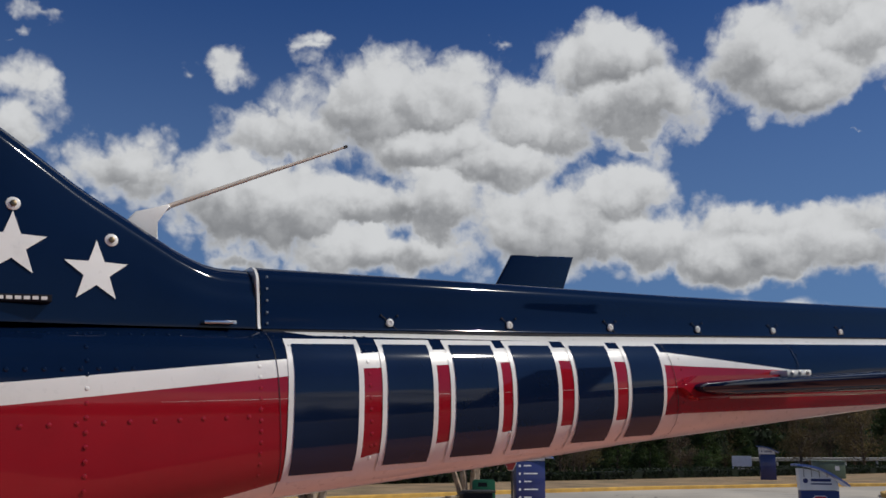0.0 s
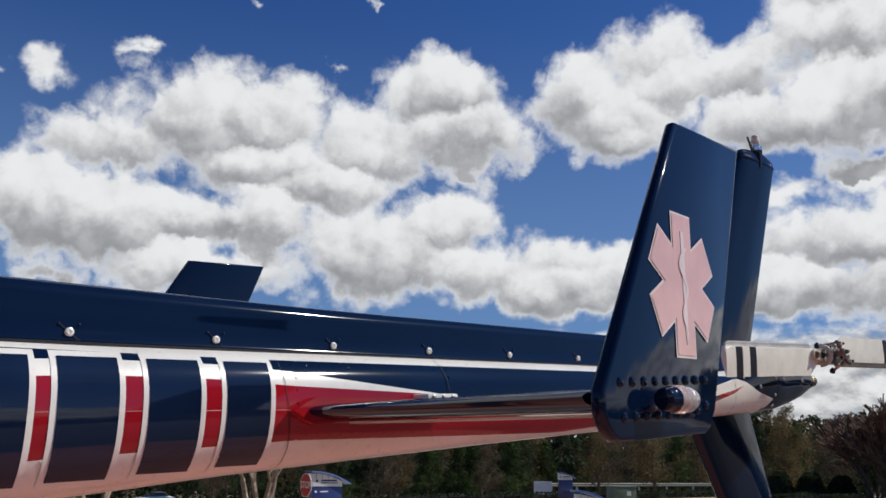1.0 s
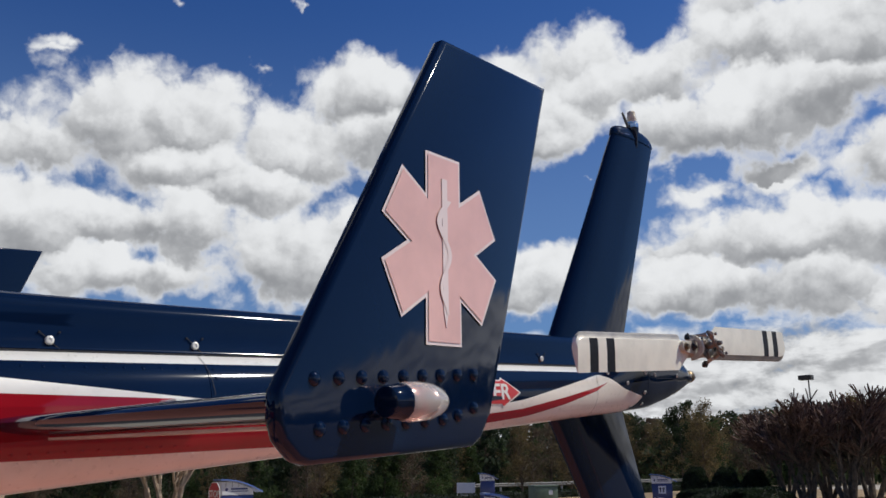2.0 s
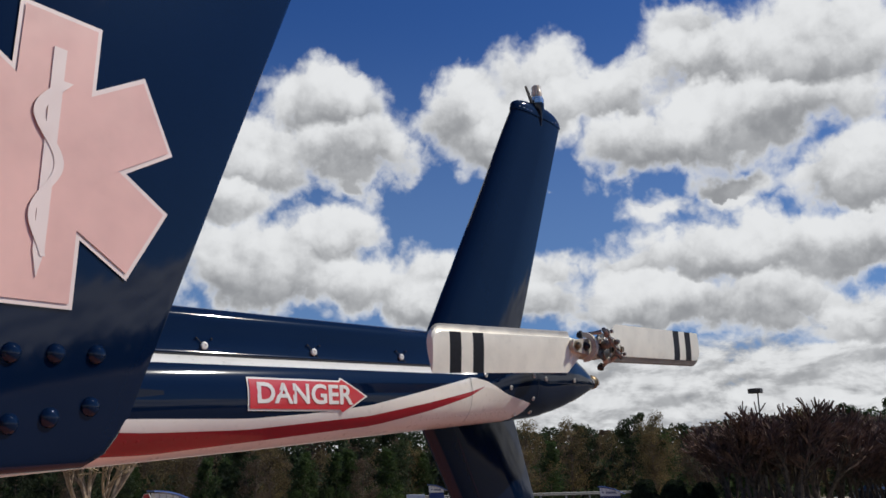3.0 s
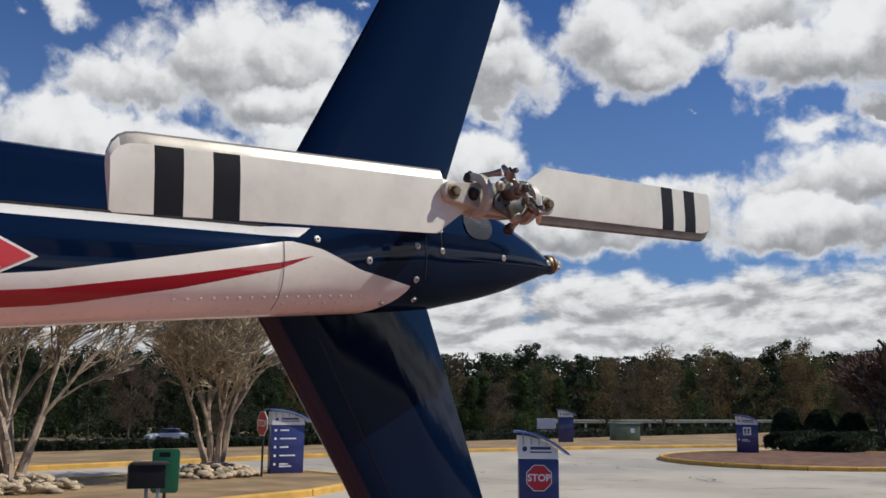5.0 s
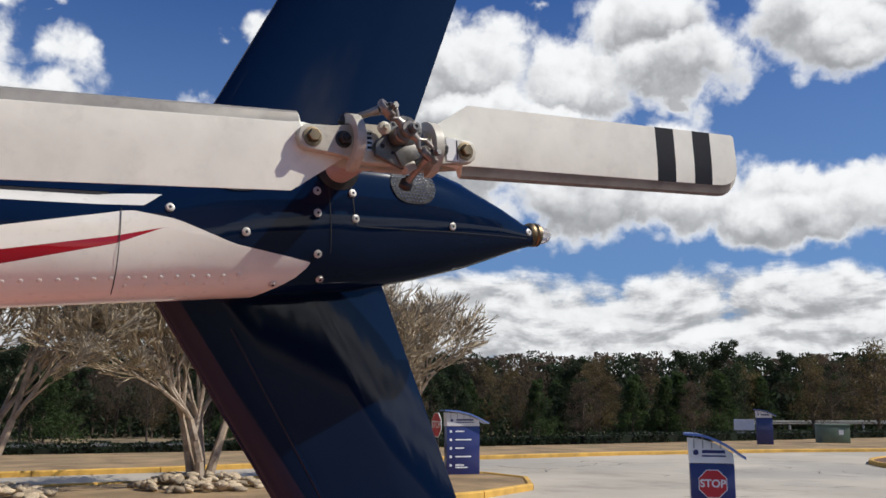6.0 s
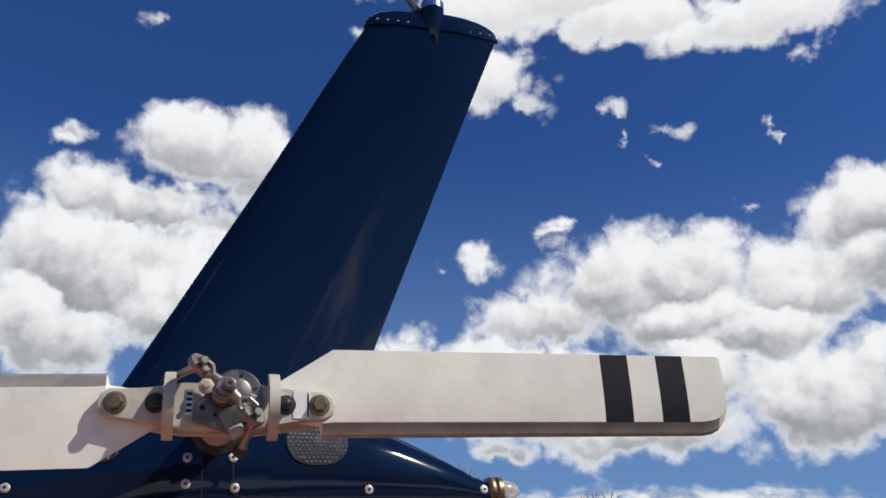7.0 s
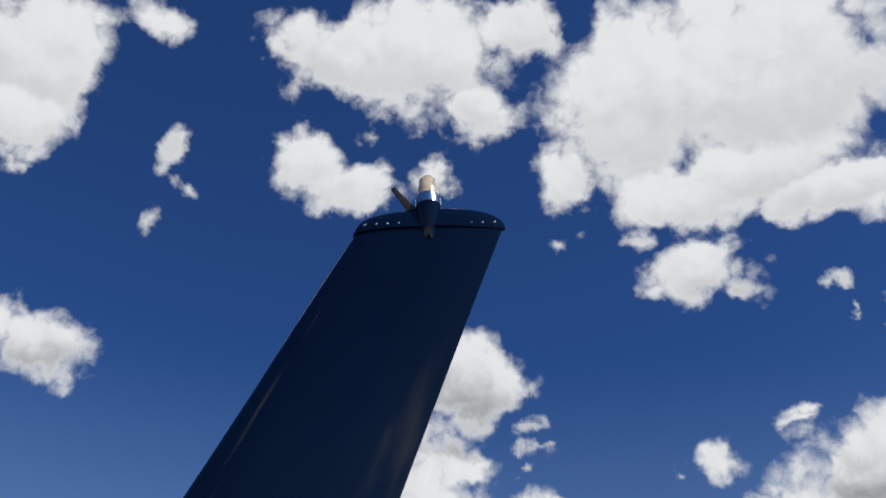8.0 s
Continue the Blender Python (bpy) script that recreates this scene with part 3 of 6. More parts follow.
def on_boom(u, phi, side=-1, off=0.0):
    c, a, h = section(u)
    s, k, e = math.sin(phi), max(0.0, math.cos(phi)), 2 / lerp(u, SHAPE)
    return Vector((u, MID + side * (h + off) * k ** e, c + (a + off) * math.copysign(abs(s) ** e, s)))


def boom_point(u, w, off=0.0, side=-1):
    return on_boom(u, turn_of(u, w), side, off)


# paint lines along the boom: height at each station
LINES = [
    [(-4.8, -0.056), (0.6, -0.056)],
    [(-4.8, -0.056), (-3.62, -0.056), (-3.6, -0.066), (-2.6, -0.078), (-0.345, -0.078), (-0.33, -0.056), (0.6, -0.056)],
    [(-4.8, -0.19), (-4.19, -0.157), (-3.72, -0.121), (-3.41, -0.1), (-3.0, -0.09), (-2.75, -0.093), (-2.578, -0.103), (-2.03, -0.16), (-2.0295, -0.079), (0.6, -0.079)],
    [(-4.8, -0.23), (-4.19, -0.195), (-3.72, -0.157), (-3.545, -0.14), (-3.0, -0.124), (-2.75, -0.128), (-2.54, -0.141), (-2.03, -0.16), (-2.0295, -0.079), (0.6, -0.079)],
    [(-4.8, -0.197), (-2.03, -0.197), (-1.52, -0.2), (-1.26, -0.203), (-1.05, -0.192), (-0.85, -0.173), (-0.63, -0.134), (-0.376, -0.087), (-0.3, -0.1), (-0.2, -0.139), (-0.1, -0.158),
     (-0.055, -0.167), (0.6, -0.167)],
    [(-4.8, -0.197), (-2.03, -0.198), (-1.7, -0.222), (-1.52, -0.229), (-1.26, -0.228), (-0.85, -0.201), (-0.6, -0.166), (-0.4, -0.133), (-0.32, -0.115), (-0.2, -0.141), (-0.1, -0.16), (-0.055, -0.167), (0.6, -0.167)],
    [(-4.8, -0.52), (-4.2, -0.44), (-3.80, -0.381), (-3.48, -0.317), (-3.14, -0.288), (-2.53, -0.268), (-2.0, -0.272), (-1.5, -0.274), (-1.14, -0.249), (-0.82, -0.226), (-0.6, -0.19),
     (-0.4, -0.146), (-0.32, -0.115), (-0.2, -0.141), (-0.1, -0.16), (-0.055, -0.167), (0.6, -0.167)],
    [(-4.8, -0.6), (-0.16, -0.3), (-0.14, -0.223), (-0.1, -0.206), (-0.075, -0.191), (-0.06, -0.176), (-0.055, -0.167), (0.6, -0.167)],
]


def build_boom():
    us = sorted({*np.round(np.linspace(-4.8, -0.5, 76), 3).tolist(), *np.round(np.linspace(-0.5, 0.52, 64), 3).tolist(), -2.031, -2.029, -0.06, -0.0575, -0.055})
    steps, ring_m = 4, None
    rings, paints = [], []
    for u in us:
        t, b = lerp(u, TOP), lerp(u, BOTTOM)
        ws = [t]
        for ln in LINES:
            ws.append(max(b, min(ws[-1], lerp(u, ln))))
        ws.append(b)
        ph = [turn_of(u, w) for w in ws]
        near = [ph[0]]
        for p, q in zip(ph, ph[1:]):
            near += [p + (q - p) * k / steps for k in range(1, steps + 1)]
        rings.append([on_boom(u, p) for p in near] + [on_boom(u, p, 1) for p in near[-2:0:-1]])
    order = [0, 1, 0, 1, 2, 1, 2, 1, 0]
    bm = bmesh.new()
    vs = loft(bm, rings)
    bm.faces.ensure_lookup_table()
    n, k, half = len(rings[0]), 0, len(order) * steps
    for i in range(len(us) - 1):
        for j in range(n):
            band = order[j // steps] if j < half else order[min(len(order) - 1, (n - 1 - j) // steps)]
            slot = j // steps if j < half else (n - 1 - j) // steps
            if slot == 4 and us[i] >= -2.031:
                band = 0
            bm.faces[k].material_index = band
            k += 1
    bmesh.ops.remove_doubles(bm, verts=bm.verts, dist=0.0003)
    return part("tail_boom", bm, [NAVY, WHITE, RED], heli, "glossy tail boom in navy, white and red paint", 40)


boom = build_boom()


def strip_on_boom(bm, points, width, off=0.0015):
    """A narrow strip laid on the near side along (x, z) points."""
    left, right = [], []
    for k, (u, w) in enumerate(points):
        a, b = points[max(0, k - 1)], points[min(len(points) - 1, k + 1)]
        d = Vector((b[0] - a[0], b[1] - a[1])).normalized()
        nx, nz = -d.y * width / 2, d.x * width / 2
        left.append(bm.verts.new(boom_point(u + nx, w + nz, off)))
        right.append(bm.verts.new(boom_point(u - nx, w - nz, off)))
    for k in range(len(points) - 1):
        bm.faces.new((left[k], left[k + 1], right[k + 1], right[k]))


def line(a, b, n=16):
    return [(a[0] + (b[0] - a[0]) * k / n, a[1] + (b[1] - a[1]) * k / n) for k in range(n + 1)]


# seams between skins and panels
for pts in (line((-3.70, -0.06), (-3.69, -0.4)), line((-2.57, -0.085), (-2.545, -0.33)), line((-2.03, -0.06), (-2.02, -0.15), 6), line((-0.39, -0.085), (-0.4, -0.225), 10),
            line((-0.022, -0.03), (-0.018, -0.15), 10), line((0.025, -0.01), (0.03, -0.085), 8), line((0.045, -0.098), (0.47, -0.094), 20),
            [(0.025, -0.075), (0.028, -0.088), (0.035, -0.096), (0.05, -0.098)]):
    bm = bmesh.new()
    strip_on_boom(bm, pts, 0.0016)
    part("skin_seam", bm, SEAM, boom)

# registration as plain bars with a white edge
for u0, u1 in ((-3.665, -3.52), (-3.45, -3.335), (-3.275, -3.155), (-3.1, -2.975), (-2.91, -2.79), (-2.725, -2.61)):
    for grow, off, m, nm in ((0.013, 0.0015, WHITE, "bar_edge"), (0.0, 0.003, NAVY_FLAT, "marking_bar")):
        bm = bmesh.new()
        rows = []
        for j in range(15):
            w = -0.088 + grow + (-0.258 - 0.3 * (-3.6 - u0) * 0.0 - 2 * grow + (u0 + 3.66) * 0.03) * j / 14
            lean = (w + 0.21) * 0.05
            rows.append([bm.verts.new(boom_point(u0 - grow + (u1 - u0 + 2 * grow) * k / 6 + lean, w, off)) for k in range(7)])
        for a, b in zip(rows, rows[1:]):
            for k in range(6):
                bm.faces.new((a[k], a[k + 1], b[k + 1], b[k]))
        part(nm, bm, m, boom, "", 60)


def star5(cx, cz, r, tilt):
    return [(cx + (r if k % 2 == 0 else r * 0.4) * math.cos(radians(90 + tilt) + k * math.pi / 5), cz + (r if k % 2 == 0 else r * 0.4) * math.sin(radians(90 + tilt) + k * math.pi / 5)) for k in range(10)]


# rivets: one small dome shared by all
def dome_mesh(name, r, h, material, seg=7):
    bm = bmesh.new()
    turned(bm, [(r, 0), (r * 0.85, h * 0.6), (r * 0.4, h)], seg=seg)
    ob = part(name, bm, material, None, "", 60)
    me = ob.data
    bpy.data.objects.remove(ob)
    return me


def facing(p, nrm):
    return Matrix.Translation(p) @ Vector(nrm).to_track_quat("Z", "Y").to_matrix().to_4x4()


def boom_normal(u, w):
    p, a, b = boom_point(u, w), boom_point(u + 0.004, w), boom_point(u, w - 0.004)
    nrm = (a - p).cross(b - p).normalized()
    return p, nrm if nrm.y < 0 else -nrm


def rivet_rows():
    spots = []
    for u in (-3.735, -3.665):
        spots += [(u, w) for w in np.arange(-0.07, -0.385, -0.021)]
    spots += [(-4.06, w) for w in np.arange(-0.07, -0.37, -0.025)]
    spots += [(u, -0.135) for u in np.arange(-4.22, -3.95, 0.03)]
    spots += [(u, -0.068) for u in np.arange(-4.17, -3.45, 0.024)]
    spots += [(u, -0.23) for u in np.arange(-4.3, -3.75, 0.045)]
    spots += [(-3.49, w) for w in np.arange(-0.1, -0.33, -0.025)]
    spots += [(u, -0.088 - 0.004 * (u + 2.5)) for u in np.arange(-2.53, -2.03, 0.043)]
    spots += [(-2.53, w) for w in np.arange(-0.12, -0.27, -0.03)] + [(-2.60, w) for w in np.arange(-0.11, -0.27, -0.03)]
    spots += [(u, -0.258) for u in np.arange(-2.5, -2.05, 0.035)] + [(u, -0.275) for u in np.arange(-2.45, -2.0, 0.035)]
    spots += [(u, -0.3 + (u + 3.6) * 0.02) for u in np.arange(-3.6, -3.0, 0.04)]
    spots += [(u, lerp(u, BOTTOM) + 0.034) for u in np.arange(-0.62, -0.17, 0.027)] + [(u, lerp(u, BOTTOM) + 0.022) for u in np.arange(-0.38, -0.2, 0.034)]
    spots += [(u, -0.235 + (u + 1.2) * 0.03) for u in np.arange(-1.6, -1.2, 0.03)]
    spots += [(-2.01, w) for w in (-0.075, -0.09, -0.11)]
    return spots


def build_rivets():
    paint = (NAVY, WHITE, RED)
    meshes = [dome_mesh("rivet", 0.0046, 0.0010, m) for m in paint]
    for u, w in rivet_rows():
        u, w = float(u), float(w)
        h = [lerp(u, ln) for ln in LINES]
        slot = sum(w < x for x in h[:1] + [min(h[:k + 1]) for k in range(1, len(h))])
        idx = [0, 1, 0, 1, 2, 1, 2, 1, 0][slot]
        if slot == 4 and u > -2.03:
            idx = 0
        p, nrm = boom_normal(u, w)
        o = new("rivet", meshes[idx])
        o.parent = boom
        o.matrix_basis = facing(p, nrm)


# drive shaft cover on top of the boom
def cover_ring(u, hw, top, base=-0.05):
    r = min(0.04, hw * 0.7)
    pts = [(-hw - 0.004, base), (-hw, base + 0.006), (-hw + 0.004, top - r - 0.02)]
    pts += [(-hw + 0.006 + r - r * math.cos(k * math.pi / 12), top - r + r * math.sin(k * math.pi / 12)) for k in range(7)]
    return [Vector((u, MID + y, z)) for y, z in pts] + [Vector((u, MID - y, z)) for y, z in pts[::-1]]


COVER_HALF = [(-3.72, 0.092), (-2.7, 0.066), (-2.0, 0.054), (-0.3, 0.05)]
COVER_TOP = [(-3.72, 0.086), (-3.3, 0.082), (-2.4, 0.069), (-0.3, 0.057)]
bm = bmesh.new()
loft(bm, [cover_ring(u, lerp(u, COVER_HALF), lerp(u, COVER_TOP)) for u in np.linspace(-3.7, -0.22, 30)])
cover = part("shaft_cover", bm, NAVY, heli, "glossy navy drive shaft cover along the boom", 50)
bm = bmesh.new()
loft(bm, [cover_ring(u, lerp(u, COVER_HALF) + 0.0008, lerp(u, COVER_TOP) + 0.0008) for u in (-3.709, -3.703)])
part("cover_joint", bm, WHITE, cover, "pale sealant joint", 50)
bm = bmesh.new()
loft(bm, [[Vector((u, MID + y, z)) for y, z in ((-lerp(u, COVER_HALF) - 0.006, -0.06), (-lerp(u, COVER_HALF) - 0.006, -0.0515), (lerp(u, COVER_HALF), -0.0515), (lerp(u, COVER_HALF), -0.06))] for u in np.linspace(-3.7, -0.3, 20)])
part("cover_seal", bm, SEAM, cover)


def build_latch():
    bm = bmesh.new()
    m = Matrix.Rotation(radians(90), 4, "X")
    turned(bm, [(0.0095, 0), (0.0095, 0.003), (0.0082, 0.0045), (0.004, 0.0045), (0.0035, 0.003)], m, 16)
    latch = part("latch", bm, WHITE, cover, "round white quarter-turn latch", 50)
    bm = bmesh.new()
    box(bm, (-0.025, -0.0012, -0.0011), (0.025, 0.0, 0.0011), 0.0003, 1, Matrix.Rotation(radians(40), 4, "Y"))
    for sx in (-1, 1):
        for sz in (-1, 1):
            turned(bm, [(0.0028, 0), (0.002, 0.002)], Matrix.Translation((sx * 0.021, 0, sz * 0.017)) @ m, 8)
    bar = part("latch_bar", bm, DARK_METAL, latch)
    return latch, bar


latch, bar = build_latch()
for k in range(9):
    u = -3.393 + 0.3414 * k
    at = pose(u, MID - lerp(u, COVER_HALF) - 0.0005, -0.032)
    if k == 0:
        latch.matrix_basis = at
    else:
        same("latch_bar", bar, same("latch", latch, cover, at), pose(0, 0, 0))
bm = bmesh.new()
for u in (-3.688,):
    for w in (0.06, 0.035, 0.01, -0.015, -0.038):
        turned(bm, [(0.003, 0), (0.002, 0.002)], facing((u, MID - 0.0925, w), (0, -1, 0)), 8)
part("joint_screws", bm, STEEL, cover)

# engine fairing ahead of the cover
COWL_TOP = [(-4.8, 0.6), (-4.45, 0.47), (-4.198, 0.325), (-4.061, 0.23), (-3.944, 0.163), (-3.868, 0.118), (-3.819, 0.096), (-3.78, 0.087), (-3.711, 0.084)]
COWL_HALF = [(-4.8, 0.27), (-4.2, 0.165), (-3.95, 0.12), (-3.711, 0.093)]


def cowl_ring(u):
    hw, top, base = lerp(u, COWL_HALF), lerp(u, COWL_TOP), -0.05
    pts = [(-hw, base), (-hw, base + 0.01)]
    pts += [(-hw * (1 - 0.16 * f * f), base + 0.01 + (top - base - 0.06) * f) for f in (0.25, 0.5, 0.75, 1.0)]
    y0 = hw * 0.84
    pts += [(-y0 * math.cos(a) ** 0.8, top - 0.05 + 0.05 * math.sin(a)) for a in np.linspace(0.2, math.pi / 2 - 0.05, 7)]
    return [Vector((u, MID + y, z)) for y, z in pts] + [Vector((u, MID - y, z)) for y, z in pts[::-1]]


def cowl_y(u, w):
    hw, top = lerp(u, COWL_HALF), lerp(u, COWL_TOP)
    f = max(0, min(1, (w + 0.04) / (top - 0.01)))
    return MID - hw * (1 - 0.16 * f * f)


bm = bmesh.new()
loft(bm, [cowl_ring(u) for u in np.linspace(-4.8, -3.713, 34)])
cowl = part("engine_fairing", bm, NAVY, heli, "navy engine fairing with white stars", 50)
for cx, cz, r in ((-4.037, 0.048, 0.062), (-4.185, 0.087, 0.062)):
    bm = bmesh.new()
    bm.faces.new([bm.verts.new((u, cowl_y(u, w) - 0.003, w)) for u, w in star5(cx, cz, r, 0)])
    part("star", bm, WHITE, cowl, "white painted star")
for u, w in ((-4.009, 0.113), (-4.185, 0.162)):
    bm = bmesh.new()
    m = facing((u, cowl_y(u, w) - 0.001, w), (0, -1, 0.1))
    turned(bm, [(0.0125, 0), (0.0125, 0.002), (0.011, 0.003)], m, 18)
    f = part("fastener", bm, WHITE, cowl, "white rimmed fairing fastener", 40)
    bm = bmesh.new()
    turned(bm, [(0.006, 0.003), (0.006, 0.005), (0.004, 0.006)], m, 12)
    part("fastener_screw", bm, BRASS, f, "", 40)
bm = bmesh.new()
box(bm, (-4.3, MID - 0.155 - 0.02, -0.016), (-4.118, MID - 0.147, -0.003), 0.001, 1)
placard = part("placard", bm, BLACK, cowl, "narrow black placard with pale lettering too small to read")
for k in range(12):
    bm = bmesh.new()
    box(bm, (-4.29 + k * 0.014, MID - 0.155 - 0.0215, -0.0125), (-4.28 + k * 0.014, MID - 0.174, -0.0065))
    part("print_bar", bm, WHITE, placard)
bm = bmesh.new()
box(bm, (-3.83, MID - 0.122, -0.044), (-3.765, MID - 0.1, -0.037), 0.002, 2)
tube(bm, (-3.769, MID - 0.126, -0.041), (-3.769, MID - 0.12, -0.041), 0.004)
part("hinge_clip", bm, CHROME, cowl, "bright metal hinge clip", 40)
# real white line painted along the boom under the fairing
bm = bmesh.new()
strip_on_boom(bm, line((-4.4, -0.051), (-3.83, -0.051), 12), 0.004, 0.003)
part("stripe_or_glint", bm, WHITE, boom)

# whip antenna
bm = bmesh.new()
plate(bm, [(-3.965, 0.17), (-3.94, 0.2), (-3.9, 0.212), (-3.872, 0.222), (-3.868, 0.212), (-3.89, 0.195), (-3.9, 0.18), (-3.893, 0.135)], MID - 0.012, MID + 0.012, 0.004)
base = part("antenna_base", bm, WHITE, heli, "white swept antenna base", 50)
bm = bmesh.new()
tube(bm, (-3.885, MID, 0.212), (-3.66, MID, 0.311), 0.0055, 0.0045, 10)
tube(bm, (-3.66, MID, 0.311), (-3.452, MID, 0.401), 0.0045, 0.003, 10)
part("whip", bm, ROD, base, "thin tan antenna rod", 40)
bm = bmesh.new()
tube(bm, (-3.456, MID, 0.399), (-3.448, MID, 0.403), 0.0042, 0.004, 10)
part("whip_tip", bm, DARK_METAL, base)


# ---- stabiliser with end plates ----
def wing_ring(y, z, le=-2.52, te=-2.06, th=0.042):
    c, pts = te - le, []
    prof = [(0.0, 0.0), (0.015, 0.34), (0.06, 0.6), (0.15, 0.85), (0.3, 1.0), (0.5, 0.86), (0.75, 0.5), (1.0, 0.1)]
    for f, h in prof:
        pts.append(Vector((le + f * c, y, z + h * th * 0.42)))
    for f, h in prof[::-1][:-1]:
        pts.append(Vector((le + f * c, y, z - h * th * 0.62)))
    return pts


bm = bmesh.new()
loft(bm, [wing_ring(y, -0.198 - 0.012 * abs(y - MID)) for y in np.linspace(-0.672, 1.286, 24)])
wing = part("stabiliser", bm, NAVY, heli, "glossy navy horizontal stabiliser", 45)
# white strip paints in the light caught along the wing's trailing edge
bm = bmesh.new()
loft(bm, [[Vector((x, y, z)) for x, z in ((-2.43, -0.2265 - 0.012 * abs(y - MID)), (-2.43, -0.231 - 0.012 * abs(y - MID)), (-2.39, -0.2325 - 0.012 * abs(y - MID)), (-2.39, -0.2275 - 0.012 * abs(y - MID)))] for y in (-0.66, 0.1)])
part("stripe_or_glint", bm, WHITE, wing)
bm = bmesh.new()
box(bm, (-2.16, 0.115, -0.178), (-2.05, 0.2, -0.16), 0.004)
bracket = part("root_bracket", bm, WHITE, wing, "white riveted root bracket", 40)
for k in range(3):
    bm = bmesh.new()
    turned(bm, [(0.006, 0), (0.006, 0.003), (0.003, 0.005)], facing((-2.14 + 0.035 * k, 0.115, -0.169), (0, -1, 0)), 10)
    part("bracket_screw", bm, STEEL, bracket)
bm = bmesh.new()
loft(bm, [[Vector((x, y, z)) for x, z in ((-2.56, -0.2), (-2.5, -0.17), (-2.1, -0.172), (-2.04, -0.195), (-2.1, -0.215), (-2.5, -0.235))] for k, y in ((0, 0.24), (1, 0.14))])
part("root_fairing", bm, RED, wing, "", 45)

EP = [(0.044, 0.36), (0.386, 0.377), (0.106, -0.235), (0.099, -0.252), (0.083, -0.27), (0.06, -0.281), (-0.29, -0.287), (-0.308, -0.281), (-0.332, -0.258), (-0.34, -0.235), (-0.338, -0.2)]
bm = bmesh.new()
plate(bm, EP, 0.0, 0.028, 0.009)
near_plate = part("end_plate", bm, NAVY, wing, "navy swept end plate of the stabiliser", 50)
near_plate.matrix_basis = pose(-2.21, -0.694, 0, 0, 0, 7.24)
far_plate = same("end_plate", near_plate, wing, pose(-2.295, 1.287, 0.02, 0, 2.4, -4) @ Matrix.Diagonal((0.88, 1, 1, 1)))
far_plate["label"] = near_plate["label"]
YP = -0.0005
# medical star: pale red with a white edge
CROSS = Vector((0.004, 0.01))


def six_star(grow, y):
    half, arm = 0.04 + grow, 0.141 + grow
    pts = []
    inner = half / math.sin(radians(30))
    for k in range(6):
        a = radians(90 - 60 * k)
        d, s = Vector((math.cos(a), math.sin(a))), Vector((math.sin(a), -math.cos(a)))
        reach = arm * (1.0 if k % 3 == 0 else 0.985)
        pts += [CROSS + d * reach - s * half, CROSS + d * reach + s * half]
        b = radians(60 - 60 * k)
        pts.append(CROSS + Vector((math.cos(b), math.sin(b))) * inner)
    bm = bmesh.new()
    rim = [bm.verts.new((p.x + 0.08 * (p.y - CROSS.y), y, p.y)) for p in pts]
    hub = bm.verts.new((CROSS.x, y, CROSS.y))
    for k in range(len(rim)):
        bm.faces.new((rim[k], rim[(k + 1) % len(rim)], hub))
    return bm


part("star_edge", six_star(0.005, YP - 0.0012), PINKISH_WHITE, near_plate, "white edge of the six-armed medical star")
part("medical_star", six_star(0.0, YP - 0.0024), PINK, near_plate, "pale red six-armed medical star")
bm = bmesh.new()
plate(bm, [(0.006, 0.118), (0.02, 0.118), (0.005, -0.085), (-0.003, -0.11), (-0.007, -0.085)], YP - 0.0036, YP - 0.0024)
part("star_staff", bm, PINKISH_WHITE, near_plate)
bm = bmesh.new()
left, right = [], []
for k in range(41):
    f = k / 40
    x = 0.01 - 0.013 * f + math.sin(f * math.tau * 1.75 + 2.4) * 0.016 * (1 - 0.5 * f)
    z, hw = 0.085 - 0.175 * f, 0.007 * (1 - 0.6 * f)
    left.append(bm.verts.new((x - hw, YP - 0.0042, z)))
    right.append(bm.verts.new((x + hw, YP - 0.0042, z)))
for k in range(40):
    bm.faces.new((left[k], left[k + 1], right[k + 1], right[k]))
part("star_curve", bm, PINKISH_WHITE, near_plate)
# rivets on the end plate
RIV = dome_mesh("plate_rivet", 0.0095, 0.005, NAVY, 14)
spots = [(-0.281 + 0.0435 * k, -0.187 + 0.0014 * k) for k in range(9)] + [(-0.274 + 0.0425 * k, -0.246 + 0.001 * k) for k in range(7)] + [(0.062, -0.225), (0.02, -0.235)]
for u, w in spots:
    o = new("plate_rivet", RIV)
    o.parent = near_plate
    o.matrix_basis = facing((u, YP, w), (0, -1, 0))
# position lamp
bm = bmesh.new()
turned(bm, [(0.012, -0.034), (0.019, -0.032), (0.0215, -0.026), (0.0215, -0.008), (0.0235, -0.006), (0.0235, 0.0), (0.02, 0.001)], Matrix.Translation((-0.158, YP - 0.034, -0.217)) @ Matrix.Rotation(radians(90), 4, "Y"), 24)
lamp_body = part("position_lamp", bm, NAVY, near_plate, "streamlined position lamp with a clear lens", 50)
bm = bmesh.new()
turned(bm, [(0.0235, -0.002), (0.0255, 0.008), (0.026, 0.034), (0.0245, 0.056), (0.019, 0.077), (0.01, 0.093), (0.003, 0.1)], Matrix.Translation((-0.158, YP - 0.034, -0.217)) @ Matrix.Rotation(radians(90), 4, "Y"), 28)
lens = part("lens", bm, FROST, lamp_body, "clear lamp lens", 60)
lens.visible_shadow = False
bm = bmesh.new()
turned(bm, [(0.004, 0.001), (0.021, 0.002), (0.021, 0.02), (0.013, 0.028), (0.012, 0.056), (0.003, 0.062)], Matrix.Translation((-0.158, YP - 0.034, -0.217)) @ Matrix.Rotation(radians(90), 4, "Y"), 18)
part("lamp_bulb", bm, [AMBER_IN], lamp_body, "reddish bulb and reflector", 50)

